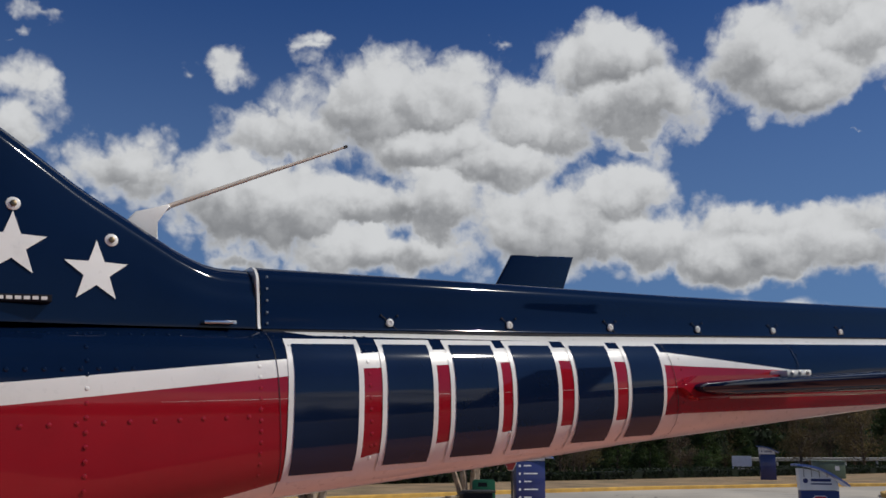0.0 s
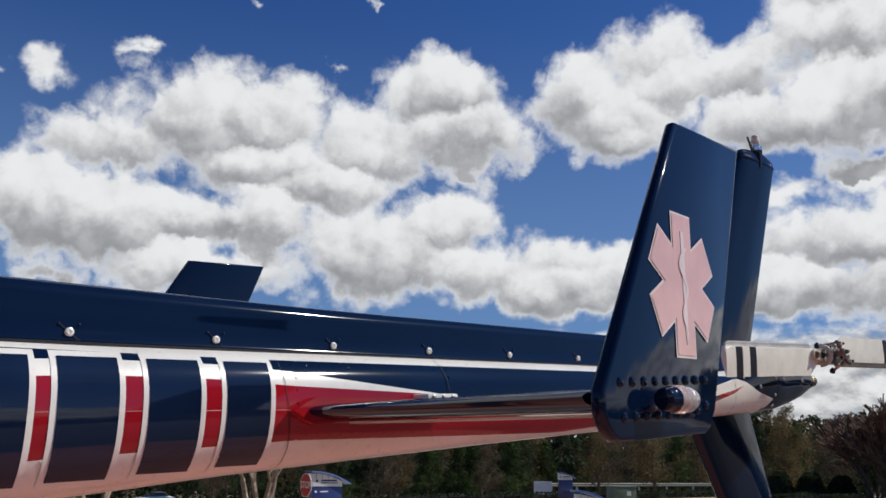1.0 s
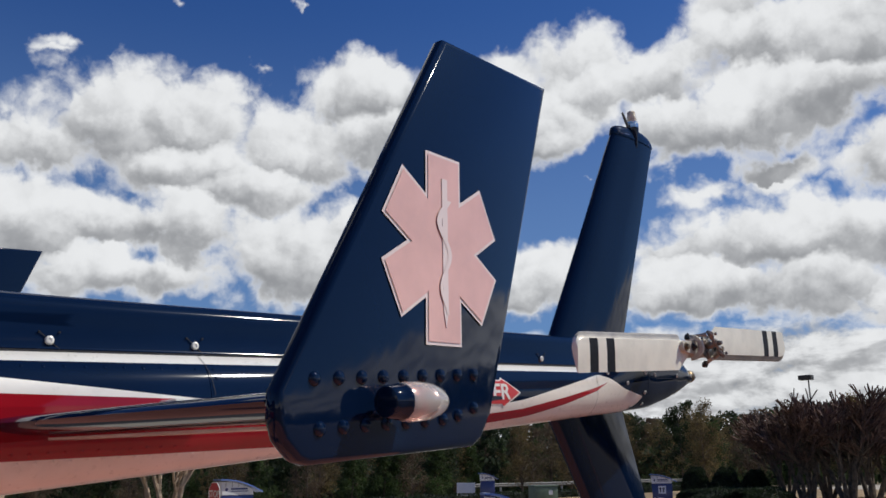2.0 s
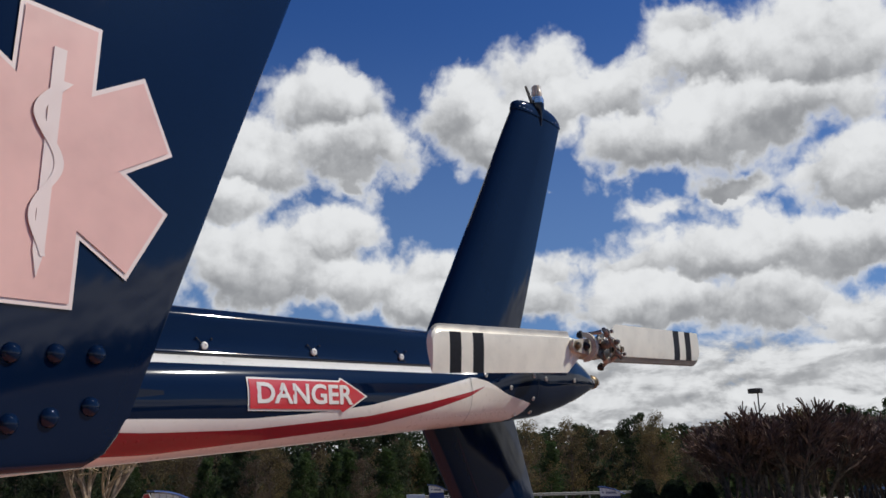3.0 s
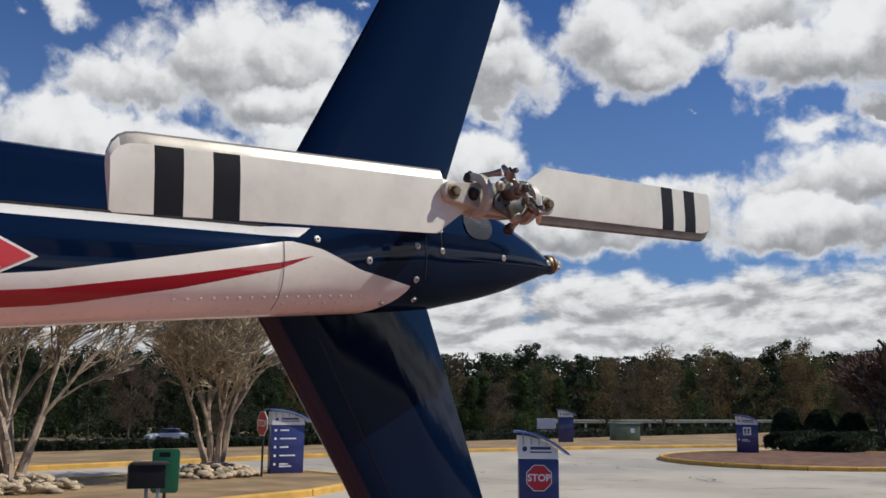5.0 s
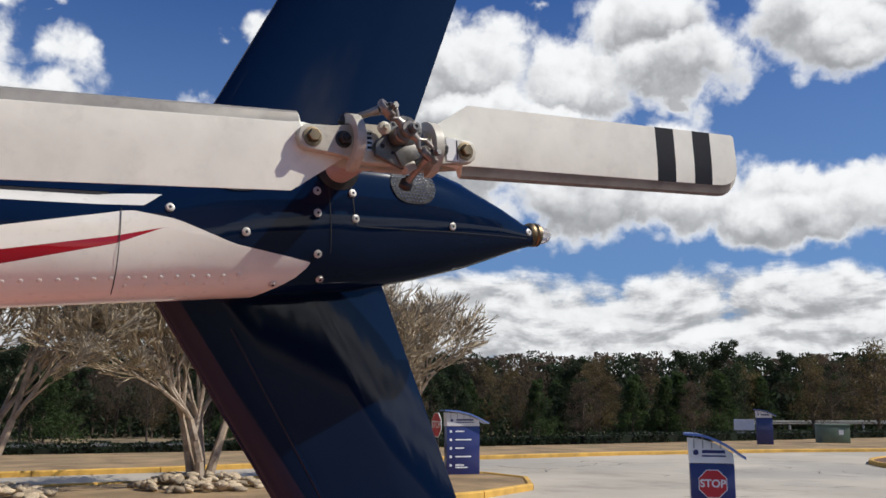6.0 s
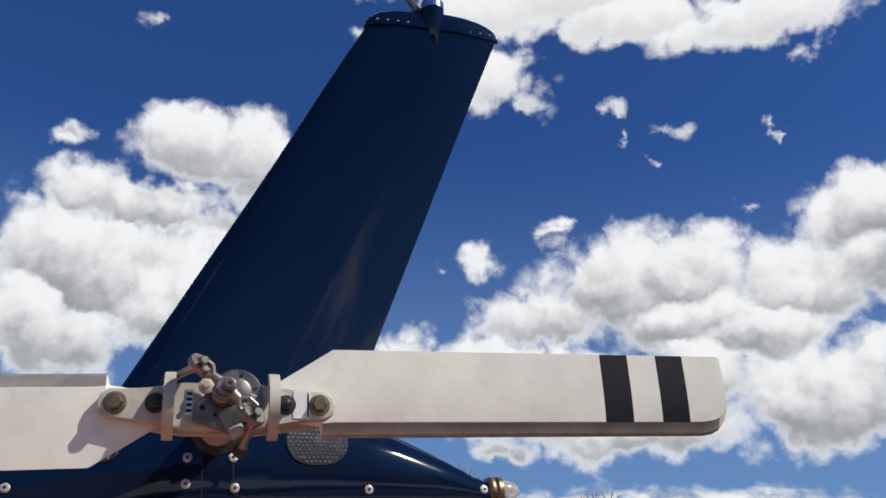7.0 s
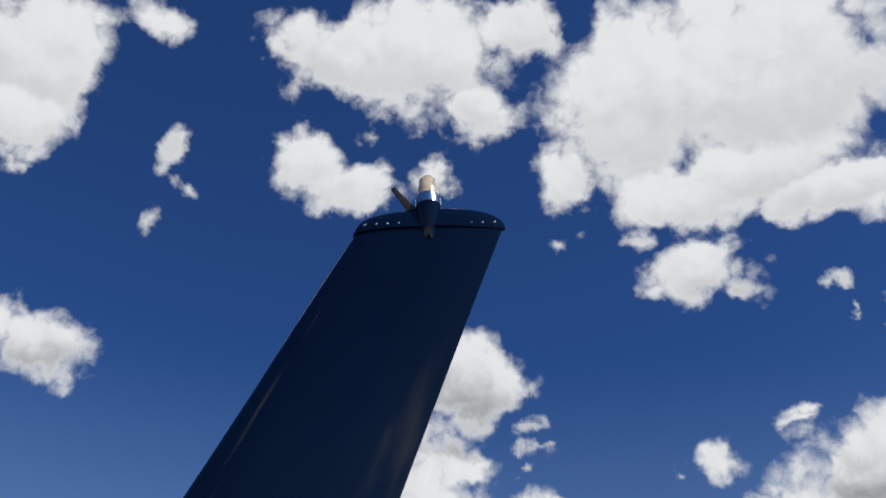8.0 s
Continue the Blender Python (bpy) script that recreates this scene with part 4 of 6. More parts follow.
# ---- fins ----
def fin_ring(w, le, te, th, y=FIN_Y, yt=None):
    """A section: leading edge at y, trailing edge at yt."""
    yt = y if yt is None else yt
    prof = [(0.0, 0.0), (0.01, 0.3), (0.035, 0.55), (0.1, 0.8), (0.2, 0.97), (0.3, 1.0), (0.62, 0.9), (0.7, 0.84), (0.85, 0.5), (0.985, 0.16), (1.0, 0.1)]
    c = te - le
    return [Vector((le + f * c, y + (yt - y) * f - h * th / 2, w)) for f, h in prof] + [Vector((le + f * c, y + (yt - y) * f + h * th / 2, w)) for f, h in prof[::-1][:-1]]


def slope_tip(bm):
    """The tip leans: its joint and cap fall towards the trailing edge."""
    for v in bm.verts:
        v.co.z += ((0.469 - v.co.x) * 0.0487 + 0.0034) * smoothstep(0.6, 1.0, v.co.z)


bm = bmesh.new()
loft(bm, [fin_ring(w, -0.188 + 0.557 * (w - 0.15), 0.284 + 0.392 * (w - 0.155), 0.085 - 0.035 * w, 0.522 - 0.068 * (w - 0.15), 0.474 - 0.042 * (w - 0.155)) for w in np.linspace(-0.04, 1.04, 10)])
slope_tip(bm)
fin = part("dorsal_fin", bm, NAVY, heli, "swept glossy navy vertical fin", 28)
bm = bmesh.new()
rings = []
for k in range(9):
    f = k / 8
    w = 1.041 + 0.055 * math.sin(f * math.pi / 2)
    grow = 0.002 * (1 - f)
    rings.append(fin_ring(w, 0.306 + 0.115 * f ** 2.2 - grow, 0.634 - 0.13 * f ** 2 + grow, 0.054 * (1 - 0.75 * f * f), 0.462, 0.437))
loft(bm, rings)
slope_tip(bm)
cap = part("tip_cap", bm, NAVY, fin, "rounded navy fin tip cap", 35)
bm = bmesh.new()
loft(bm, [fin_ring(w, 0.302, 0.636, 0.0575, 0.462, 0.437) for w in (1.036, 1.043)])
slope_tip(bm)
part("cap_joint", bm, NAVY, cap, "", 35)
for f in (0.05, 0.13, 0.21, 0.29, 0.72, 0.8, 0.88, 0.96):
    bm = bmesh.new()
    turned(bm, [(0.0035, 0), (0.003, 0.002), (0.001, 0.003)], facing((0.315 + 0.31 * f, 0.462 - 0.025 * f - 0.0265 * (1.0 if f < 0.7 else 1.15 - f * 0.75), 1.051 + (0.154 - 0.31 * f) * 0.0487), (0, -1, 0)), 8)
    part("cap_screw", bm, CHROME, cap)
bm = bmesh.new()
turned(bm, [(0.003, -0.1), (0.012, -0.085), (0.022, -0.03), (0.028, 0.0), (0.029, 0.02)], pose(0.471, FIN_Y - 0.002, 1.088), 20)
pod = part("beacon_base", bm, NAVY, fin, "navy beacon mounting", 50)
bm = bmesh.new()
turned(bm, [(0.029, 0.0), (0.029, 0.02), (0.025, 0.024), (0.025, 0.03)], pose(0.471, FIN_Y - 0.002, 1.103), 24)
part("beacon_ring", bm, CHROME, pod, "bright metal ring", 40)
bm = bmesh.new()
turned(bm, [(0.0225, 0.0), (0.0235, 0.02), (0.021, 0.035), (0.019, 0.038), (0.02, 0.05), (0.015, 0.058), (0.004, 0.061)], pose(0.471, FIN_Y - 0.002, 1.129), 24)
part("beacon_lens", bm, mat("beacon_glass", (0.75, 0.62, 0.42), 0.15, coat=1.0, var=0.12, scale=60), pod, "pale amber beacon lens", 50)
bm = bmesh.new()
plate(bm, [(0.388, 1.163), (0.396, 1.168), (0.447, 1.1), (0.425, 1.095)], FIN_Y - 0.004, FIN_Y + 0.004, 0.002)
part("static_blade", bm, DARK_METAL, fin, "small dark swept antenna blade", 40)

bm = bmesh.new()
loft(bm, [fin_ring(w, -0.266 - 0.577 * (w + 0.223), 0.225 - 0.35 * (w + 0.198), 0.085 + 0.02 * w, 0.53, 0.5) for w in np.linspace(-0.1, -1.0, 9)])
vfin = part("ventral_fin", bm, NAVY, heli, "swept glossy navy lower fin", 28)
bm = bmesh.new()
rows = []
for w in np.linspace(-0.27, -0.95, 9):
    le, te, th = -0.266 - 0.577 * (w + 0.223), 0.225 - 0.35 * (w + 0.198), 0.085 + 0.02 * w
    rows.append([bm.verts.new((le + f * (te - le), 0.53 - 0.03 * f - lift * th / 2 - rise, w)) for f, lift, rise in ((0.215, 0.972, -0.001), (0.221, 0.975, 0.0016), (0.231, 0.978, 0.0016), (0.237, 0.98, -0.001))])
for a, b in zip(rows, rows[1:]):
    for k in range(3):
        bm.faces.new((a[k], a[k + 1], b[k + 1], b[k]))
part("panel_seam", bm, NAVY, vfin, "raised seam of the fin skin")
bm = bmesh.new()
tube(bm, (0.3, 0.51, -0.97), (0.42, 0.51, -1.12), 0.012, 0.012)
tube(bm, (0.42, 0.51, -1.12), (0.62, 0.51, -1.13), 0.012, 0.01)
part("tail_skid", bm, STEEL, vfin, "", 40)

# ---- tail end details ----
for u, w in ((-0.311, -0.08), (-0.18, -0.1175), (-0.0455, -0.077), (0.0316, -0.084), (0.256, -0.085), (-0.043, -0.152), (-0.045, -0.035), (0.027, -0.035), (0.477, -0.08), (-0.12, -0.205), (-0.03, -0.195)):
    p, nrm = boom_normal(u, w)
    bm = bmesh.new()
    turned(bm, [(0.0078, 0), (0.0078, 0.0014), (0.0062, 0.002), (0.0058, 0.0034), (0.0036, 0.0036)], facing(p, nrm), 16)
    screw = part("tail_screw", bm, PALE_STEEL, boom, "bright dished screw", 40)
    bm = bmesh.new()
    turned(bm, [(0.0028, 0.0034), (0.0028, 0.0042), (0.0022, 0.0043)], facing(p, nrm), 6)
    part("screw_socket", bm, SEAM, screw, "dark hexagonal socket", 40)
bm = bmesh.new()
turned(bm, [(0.024, 0), (0.027, 0.006), (0.027, 0.012), (0.024, 0.016), (0.027, 0.02), (0.026, 0.028), (0.02, 0.031)], Matrix.Translation((0.4885, MID, -0.081)) @ Matrix.Rotation(radians(90), 4, "Y"), 20)
ring = part("tail_lamp", bm, BRASS, heli, "brass ringed tail lamp with a clear lens", 40)
bm = bmesh.new()
turned(bm, [(0.0205, 0.03), (0.0205, 0.04), (0.016, 0.055), (0.008, 0.063), (0.002, 0.065)], Matrix.Translation((0.4885, MID, -0.081)) @ Matrix.Rotation(radians(90), 4, "Y"), 20)
part("lens", bm, FROST, ring, "clear lamp lens", 60).visible_shadow = False


def build_grille(cu, cw, ru, rw):
    """A rounded patch of punched metal mesh set in the fairing."""
    bm = bmesh.new()
    ring = [boom_point(cu + ru * math.cos(a) * abs(math.cos(a)) ** -0.3, cw + rw * math.sin(a), 0.001) for a in np.linspace(0.05, math.tau + 0.05, 36, endpoint=False)]
    mid = bm.verts.new(boom_point(cu, cw, 0.002))
    vs = [bm.verts.new(p) for p in ring]
    for k in range(len(vs)):
        bm.faces.new((vs[k], vs[(k + 1) % len(vs)], mid))
    # black backing on the closed skin paints the shade inside the opening
    g = part("grille", bm, SEAM, boom, "rounded black backing, painted as the shade behind punched metal mesh")
    bm = bmesh.new()
    step = 0.0078
    for i in range(-14, 15):
        for j in range(-12, 13):
            x, z = (i + 0.5 * (j % 2)) * step, j * step * 0.87
            if (x / ru) ** 2 * 0.82 + (z / rw) ** 2 < 0.86 and cw + z < lerp(cu + x, TOP) - 0.012:
                p, nrm = boom_normal(cu + x, cw + z)
                m = facing(p + nrm * 0.002, nrm)
                outer = [bm.verts.new(m @ Vector((0.0023 * math.cos(a), 0.0023 * math.sin(a), 0))) for a in np.linspace(0, math.tau, 6, endpoint=False)]
                inner = [bm.verts.new(m @ Vector((0.001 * math.cos(a), 0.001 * math.sin(a), 0.0008))) for a in np.linspace(0, math.tau, 6, endpoint=False)]
                for k in range(6):
                    bm.faces.new((outer[k], outer[(k + 1) % 6], inner[(k + 1) % 6], inner[k]))
    part("punched_mesh", bm, CHROME, g)["kind"] = "stuff"


build_grille(0.168, -0.005, 0.053, 0.04)
build_grille(-0.19, -0.008, 0.045, 0.035)

# danger arrow


def arrow_mesh(shrink, off):
    bm = bmesh.new()
    rows = []
    for u in np.linspace(-1.27, -0.868, 44):
        hz = (0.039 if u < -0.969 else 0.05 * (-0.868 - u) / 0.1)
        if shrink:
            u = -1.265 + (u + 1.27) * (0.385 / 0.402)
            hz = 0.034 if u < -0.963 else 0.042 * max(0, (-0.879 - u)) / 0.084
        rows.append([bm.verts.new(boom_point(u + 0.005, -0.1455 - 0.011 * (u + 1.27) + hz * k / 4, off)) for k in range(-4, 5)])
    for a, b in zip(rows, rows[1:]):
        for k in range(8):
            bm.faces.new((a[k], a[k + 1], b[k + 1], b[k]))
    return bm


arrow = part("danger_arrow", arrow_mesh(0, 0.0015), WHITE, boom, "red and white arrow decal reading danger", 60)
part("arrow_fill", arrow_mesh(1, 0.003), DECAL_RED, arrow, "", 60)
word = lettering("DANGER", 0.064, WHITE, arrow, pose(0, 0, 0), "white capital letters", "danger_word", 0.0015)
xs = [v.co.x for v in word.data.vertices]
span = max(xs) - min(xs)
for v in word.data.vertices:
    u = -1.083 + v.co.x / span * 0.318
    w = -0.1455 - 0.011 * (u + 1.275) + v.co.y * 1.02
    v.co = boom_point(u, w, 0.0042 + v.co.z * 0.3)

# ---- tail rotor ----
TILT = pose(-0.006, 0, 0, 0, -0.9, 0)
HUB_AT = pose(-0.0035, 0.004, -0.0025)


def build_blade():
    bm = bmesh.new()
    ss = [0.07, 0.1, 0.125, 0.148, 0.152, 0.168, 0.25, 0.4, 0.55, 0.603, 0.652, 0.703, 0.752, 0.775, 0.793, 0.806, 0.816, 0.822]
    fr = [0.0, 0.04, 0.167, 0.172, 0.3, 0.5, 0.75, 1.0]
    rows = []
    for s in ss:
        lead = lerp(s, [(0.07, -0.02), (0.148, -0.034), (0.152, -0.0505), (0.775, -0.0505), (0.793, -0.048), (0.806, -0.042), (0.816, -0.032), (0.822, -0.019)])
        trail = lerp(s, [(0.07, 0.02), (0.168, 0.081), (0.816, 0.081), (0.822, 0.077)])
        top = [(lead + (trail - lead) * f, 0.011 * h) for f, h in zip(fr, (0.0, 0.6, 0.95, 1.0, 1.0, 0.85, 0.5, 0.12))]
        ring = [Vector((s, -t, c)) for c, t in top] + [Vector((s, t, c)) for c, t in top[::-1][:-1]]
        rows.append(ring)
    vs = loft(bm, rows)
    for f in bm.faces:
        c = f.calc_center_median()
        if c.x > 0.152 and c.z < -0.0295:
            f.material_index = 1
        elif 0.603 < c.x < 0.652 or 0.703 < c.x < 0.752:
            f.material_index = 2
    return part("rotor_blade", bm, [BLADE_WHITE, BLADE_EDGE, BLACK], heli, "white tail rotor blade with two black bands and a bare leading edge", 35)


blade = build_blade()
blade.matrix_basis = pose(-0.0018, 0.0072, 0.0063, 6.85, 0.44, -0.66) @ TILT
blade2 = same("rotor_blade", blade, heli, pose(0, -0.0017, -0.0015, -1.19, -0.53, -0.48) @ TILT @ Matrix.Rotation(math.pi, 4, "Y"))
blade2["label"] = blade["label"]

hub = part("rotor_hub", (lambda b: (plate(b, [(-0.164, 0.0), (-0.16, -0.013), (-0.15, -0.0205), (-0.1, -0.024), (-0.05, -0.036), (0.05, -0.036), (0.1, -0.024), (0.15, -0.0205), (0.16, -0.013), (0.164, 0.0),
                                             (0.16, 0.013), (0.15, 0.0205), (0.1, 0.022), (0.05, 0.03), (-0.05, 0.03), (-0.1, 0.022), (-0.15, 0.0205), (-0.16, 0.013)], -0.03, -0.014, 0.0025), b)[1])(bmesh.new()),
           GRIP, heli, "painted metal rotor yoke with bolted grips", 40)
hub.matrix_basis = HUB_AT
bm = bmesh.new()
plate(bm, [(-0.16, -0.02), (-0.05, -0.034), (0.05, -0.034), (0.16, -0.02), (0.16, 0.02), (0.05, 0.03), (-0.05, 0.03), (-0.16, 0.02)], 0.014, 0.03, 0.002)
part("rear_yoke", bm, GRIP, hub, "", 40)


def hexbolt(x, z, y, r, material, name="hub_bolt"):
    bm = bmesh.new()
    m = facing((x, y, z), (0, -1, 0))
    turned(bm, [(r * 1.45, 0), (r * 1.45, 0.002), (r * 1.2, 0.0025)], m, 18)
    turned(bm, [(r, 0.002), (r, 0.011), (r * 0.85, 0.013)], m, 6)
    if material is DARK_METAL:
        turned(bm, [(r * 0.5, 0.012), (r * 0.5, 0.016), (r * 0.3, 0.017)], m, 12)
    return part(name, bm, material, hub, "hexagonal hub bolt", 35)


for x in (-0.14, 0.14):
    hexbolt(x, 0.0, -0.03, 0.0108, BRASS)
for x in (-0.087, 0.092):
    hexbolt(x, 0.0, -0.03, 0.0098, DARK_METAL)


def horn(x):
    """A D-shaped balance arm standing out from the yoke."""
    bm = bmesh.new()
    pts_o = [(-0.012 - 0.052 * math.sin(a), 0.0 + 0.048 * math.cos(a)) for a in np.linspace(0, math.pi, 15)]
    pts_i = [(-0.012 - 0.036 * math.sin(a), 0.0 + 0.032 * math.cos(a)) for a in np.linspace(0, math.pi, 15)]
    sides = []
    for dx in (-0.0075, 0.0075):
        sides.append(([bm.verts.new((x + dx, y, z)) for y, z in pts_o], [bm.verts.new((x + dx, y, z)) for y, z in pts_i]))
    (oa, ia), (ob, ib) = sides
    for k in range(14):
        bm.faces.new((oa[k], oa[k + 1], ob[k + 1], ob[k]))
        bm.faces.new((ia[k], ia[k + 1], ib[k + 1], ib[k]))
        bm.faces.new((oa[k], oa[k + 1], ia[k + 1], ia[k]))
        bm.faces.new((ob[k], ob[k + 1], ib[k + 1], ib[k]))
    for k in (0, 14):
        bm.faces.new((oa[k], ia[k], ib[k], ob[k]))
    return part("balance_arm", bm, GRIP, hub, "curved pale metal balance arm", 35)


horn(-0.069)
horn(0.074)
bm = bmesh.new()
box(bm, (0.102, -0.0315, -0.02), (0.127, -0.03, 0.02), 0.0006, 1)
decal = part("grip_placard", bm, WHITE, hub, "small white placard with dark bars")
bm = bmesh.new()
box(bm, (0.1225, -0.0322, -0.017), (0.1245, -0.0314, 0.017))
part("print_bar", bm, BLACK, decal)
bm = bmesh.new()
box(bm, (-0.048, -0.0315, -0.016), (-0.036, -0.03, 0.02), 0.0006, 1)
decal = part("data_plate", bm, STEEL, hub, "etched metal data plate")
for k in range(4):
    bm = bmesh.new()
    box(bm, (-0.046, -0.0322, -0.012 + k * 0.008), (-0.038, -0.0313, -0.008 + k * 0.008))
    part("print_bar", bm, BLACK, decal)

Y90 = Matrix.Rotation(radians(90), 4, "X")
bm = bmesh.new()
turned(bm, [(0.036, 0), (0.036, 0.008), (0.034, 0.01), (0.02, 0.01), (0.02, 0.02), (0.017, 0.022)], Matrix.Translation((0.022, -0.026, 0.014)) @ Y90, 28)
disc = part("hub_disc", bm, HUB_STEEL, hub, "grey metal hub disc with bolt holes", 40)
for k in range(6):
    a = k * math.tau / 6 + 0.3
    bm = bmesh.new()
    turned(bm, [(0.003, 0), (0.003, 0.0012), (0.002, 0.0014)], Matrix.Translation((0.022 + 0.028 * math.cos(a), -0.036, 0.014 + 0.028 * math.sin(a))) @ Y90, 10)
    part("disc_bolt", bm, DARK_METAL, disc)
bm = bmesh.new()
box(bm, (-0.012, -0.047, -0.042), (0.03, -0.034, -0.012), 0.003, 2, Matrix.Rotation(radians(-28), 4, "Y"))
part("counterweight", bm, HUB_STEEL, hub, "machined grey counterweight block", 40)
bm = bmesh.new()
box(bm, (-0.008, -0.05, -0.055), (0.012, -0.03, -0.04), 0.002, 2, Matrix.Rotation(radians(-28), 4, "Y"))
part("counterweight", bm, GRIP, hub, "", 40)
bm = bmesh.new()
turned(bm, [(0.015, 0), (0.015, 0.022), (0.0125, 0.024), (0.0125, 0.03)], Matrix.Translation((0.002, -0.044, 0.008)) @ Y90, 18)
shaft = part("pitch_shaft", bm, GREASY, hub, "greasy brown pitch change shaft", 40)
bm = bmesh.new()
turned(bm, [(0.009, 0), (0.009, 0.01), (0.0065, 0.011), (0.0065, 0.016), (0.003, 0.016), (0.0028, 0.012)], Matrix.Translation((0.01, -0.084, 0.013)) @ Y90, 12)
part("shaft_nut", bm, HUB_STEEL, shaft, "", 35)
bm = bmesh.new()
turned(bm, [(0.011, 0), (0.011, 0.006), (0.008, 0.008), (0.005, 0.008), (0.004, 0.014)], Matrix.Translation((-0.02, -0.04, 0.022)) @ Y90, 14)
part("lock_washer", bm, GRIP, hub, "", 35)
# dirty face plate of the hub, with drilled holes
bm = bmesh.new()
plate(bm, [(-0.036, -0.004), (-0.02, 0.012), (0.02, 0.02), (0.06, 0.008), (0.056, -0.016), (0.034, -0.042), (0.012, -0.044), (-0.037, -0.024)], -0.042, -0.034, 0.002)
face = part("face_plate", bm, HUB_STEEL, hub, "dirty grey hub face plate with drilled holes", 40)
# thin dark discs laid on the plate paint the shade inside the holes
for x, z, q in ((0.011, -0.014, 0.0028), (0.03, -0.0135, 0.0028), (0.045, -0.012, 0.0028), (0.014, -0.026, 0.0024), (-0.006, -0.018, 0.0028), (-0.024, -0.008, 0.004), (0.03, -0.028, 0.0024)):
    bm = bmesh.new()
    turned(bm, [(q, 0), (q, 0.0008), (q * 0.5, 0.001)], Matrix.Translation((x, -0.042, z)) @ Y90, 10)
    part("hole_shade_disc", bm, SEAM, face)
# crosshead: a forged arm, forked at each end round a rod end bearing
bm = bmesh.new()
along, across = Vector((0.75, 0, -0.66)), Vector((0.66, 0, 0.75))
mid = Vector((0.006, -0.076, 0.013))


def flat_bar(bm, a, b, w0, w1, t0, t1):
    d = (b - a).normalized()
    s = d.cross(Vector((0, 1, 0))).normalized()
    loft(bm, [[c + s * w * math.cos(k * math.tau / 10) + Vector((0, -1, 0)) * t * math.sin(k * math.tau / 10) for k in range(10)] for c, w, t in ((a, w0, t0), (a.lerp(b, 0.5), (w0 + w1) / 2 * 0.94, (t0 + t1) / 2), (b, w1, t1))])


turned(bm, [(0.0125, -0.011), (0.0135, -0.006), (0.0135, 0.006), (0.0125, 0.009), (0.008, 0.009)], Matrix.Translation(mid) @ Y90, 20)
for side in (-1, 1):
    neck = mid + along * side * 0.024
    flat_bar(bm, mid + along * side * 0.008, neck, 0.0095, 0.006, 0.0065, 0.005)
    for s in (-1, 1):
        knee = neck + along * side * 0.01 + across * s * 0.0095
        flat_bar(bm, neck, knee, 0.005, 0.0038, 0.005, 0.0045)
        flat_bar(bm, knee, knee + along * side * 0.016, 0.0038, 0.0034, 0.0045, 0.004)
cross = part("crosshead", bm, GREASY, hub, "worn forged pitch crosshead with forked ends", 50)
for x, z, ends in ((-0.03, 0.044, ((-0.034, -0.062, 0.046), (-0.072, -0.004, 0.04))), (0.044, -0.026, ((0.046, -0.064, -0.028), (0.032, -0.012, -0.062)))):
    tilt = Matrix.Translation((x, -0.076, z)) @ (across * 0.75 + Vector((0, -1, 0)) * 0.65).normalized().to_track_quat("Z", "Y").to_matrix().to_4x4()
    bm = bmesh.new()
    turned(bm, [(0.0095, -0.005), (0.0165, -0.005), (0.018, -0.0025), (0.018, 0.0025), (0.0165, 0.005), (0.0095, 0.005)], tilt, 24)
    eye = part("rod_end", bm, GREASY, cross, "round rod end bearing", 40)
    bm = bmesh.new()
    turned(bm, [(0.004, -0.007), (0.0085, -0.006), (0.0095, 0.0), (0.0085, 0.006), (0.0055, 0.0065), (0.0052, 0.011), (0.003, 0.0112)], tilt, 16)
    part("bearing_ball", bm, DARK_METAL, cross, "dark bearing ball and bolt", 40)
    p, e = Vector(ends[0]), Vector(ends[1])
    bm = bmesh.new()
    tube(bm, p, p.lerp(e, 0.3), 0.0085, 0.0058, 12)
    tube(bm, p.lerp(e, 0.3), p.lerp(e, 0.75), 0.0058, 0.0052, 12)
    tube(bm, p.lerp(e, 0.75), e, 0.0058, 0.009, 12)
    part("pitch_link", bm, GREASY, hub, "short greasy pitch link", 40)
    bm = bmesh.new()
    turned(bm, [(0.005, -0.01), (0.0105, -0.007), (0.0115, 0.0), (0.0105, 0.007), (0.006, 0.008), (0.0055, 0.014), (0.004, 0.0145)], Matrix.Translation(e) @ Matrix.Rotation(radians(25), 4, "Y"), 16)
    part("link_bearing", bm, DARK_METAL, hub, "dark link bearing", 40)
    bm = bmesh.new()
    tube(bm, (x + 0.004, -0.09, z), (x + 0.006, -0.099, z + 0.001), 0.006, 0.0055, 6)
    part("link_bolt", bm, HUB_STEEL, hub, "", 35)
# drive shaft from the gearbox to the hub
bm = bmesh.new()
turned(bm, [(0.024, -0.01), (0.022, 0.03), (0.024, 0.06), (0.026, 0.1), (0.028, 0.14), (0.03, 0.2)], Matrix.Translation((0.0, 0.02, 0.012)) @ Matrix.Rotation(radians(-90), 4, "X"), 24)
part("output_shaft", bm, mat("shaft_paint", (0.55, 0.4, 0.33), 0.45, var=0.12, scale=20, soil=0.3), heli, "pale output shaft housing of the tail gearbox", 40)
bm = bmesh.new()
turned(bm, [(0.045, 0), (0.043, 0.012), (0.034, 0.016)], Matrix.Translation((0.0, 0.222, 0.012)) @ Y90, 24)
part("shaft_collar", bm, DARK_METAL, heli, "", 40)

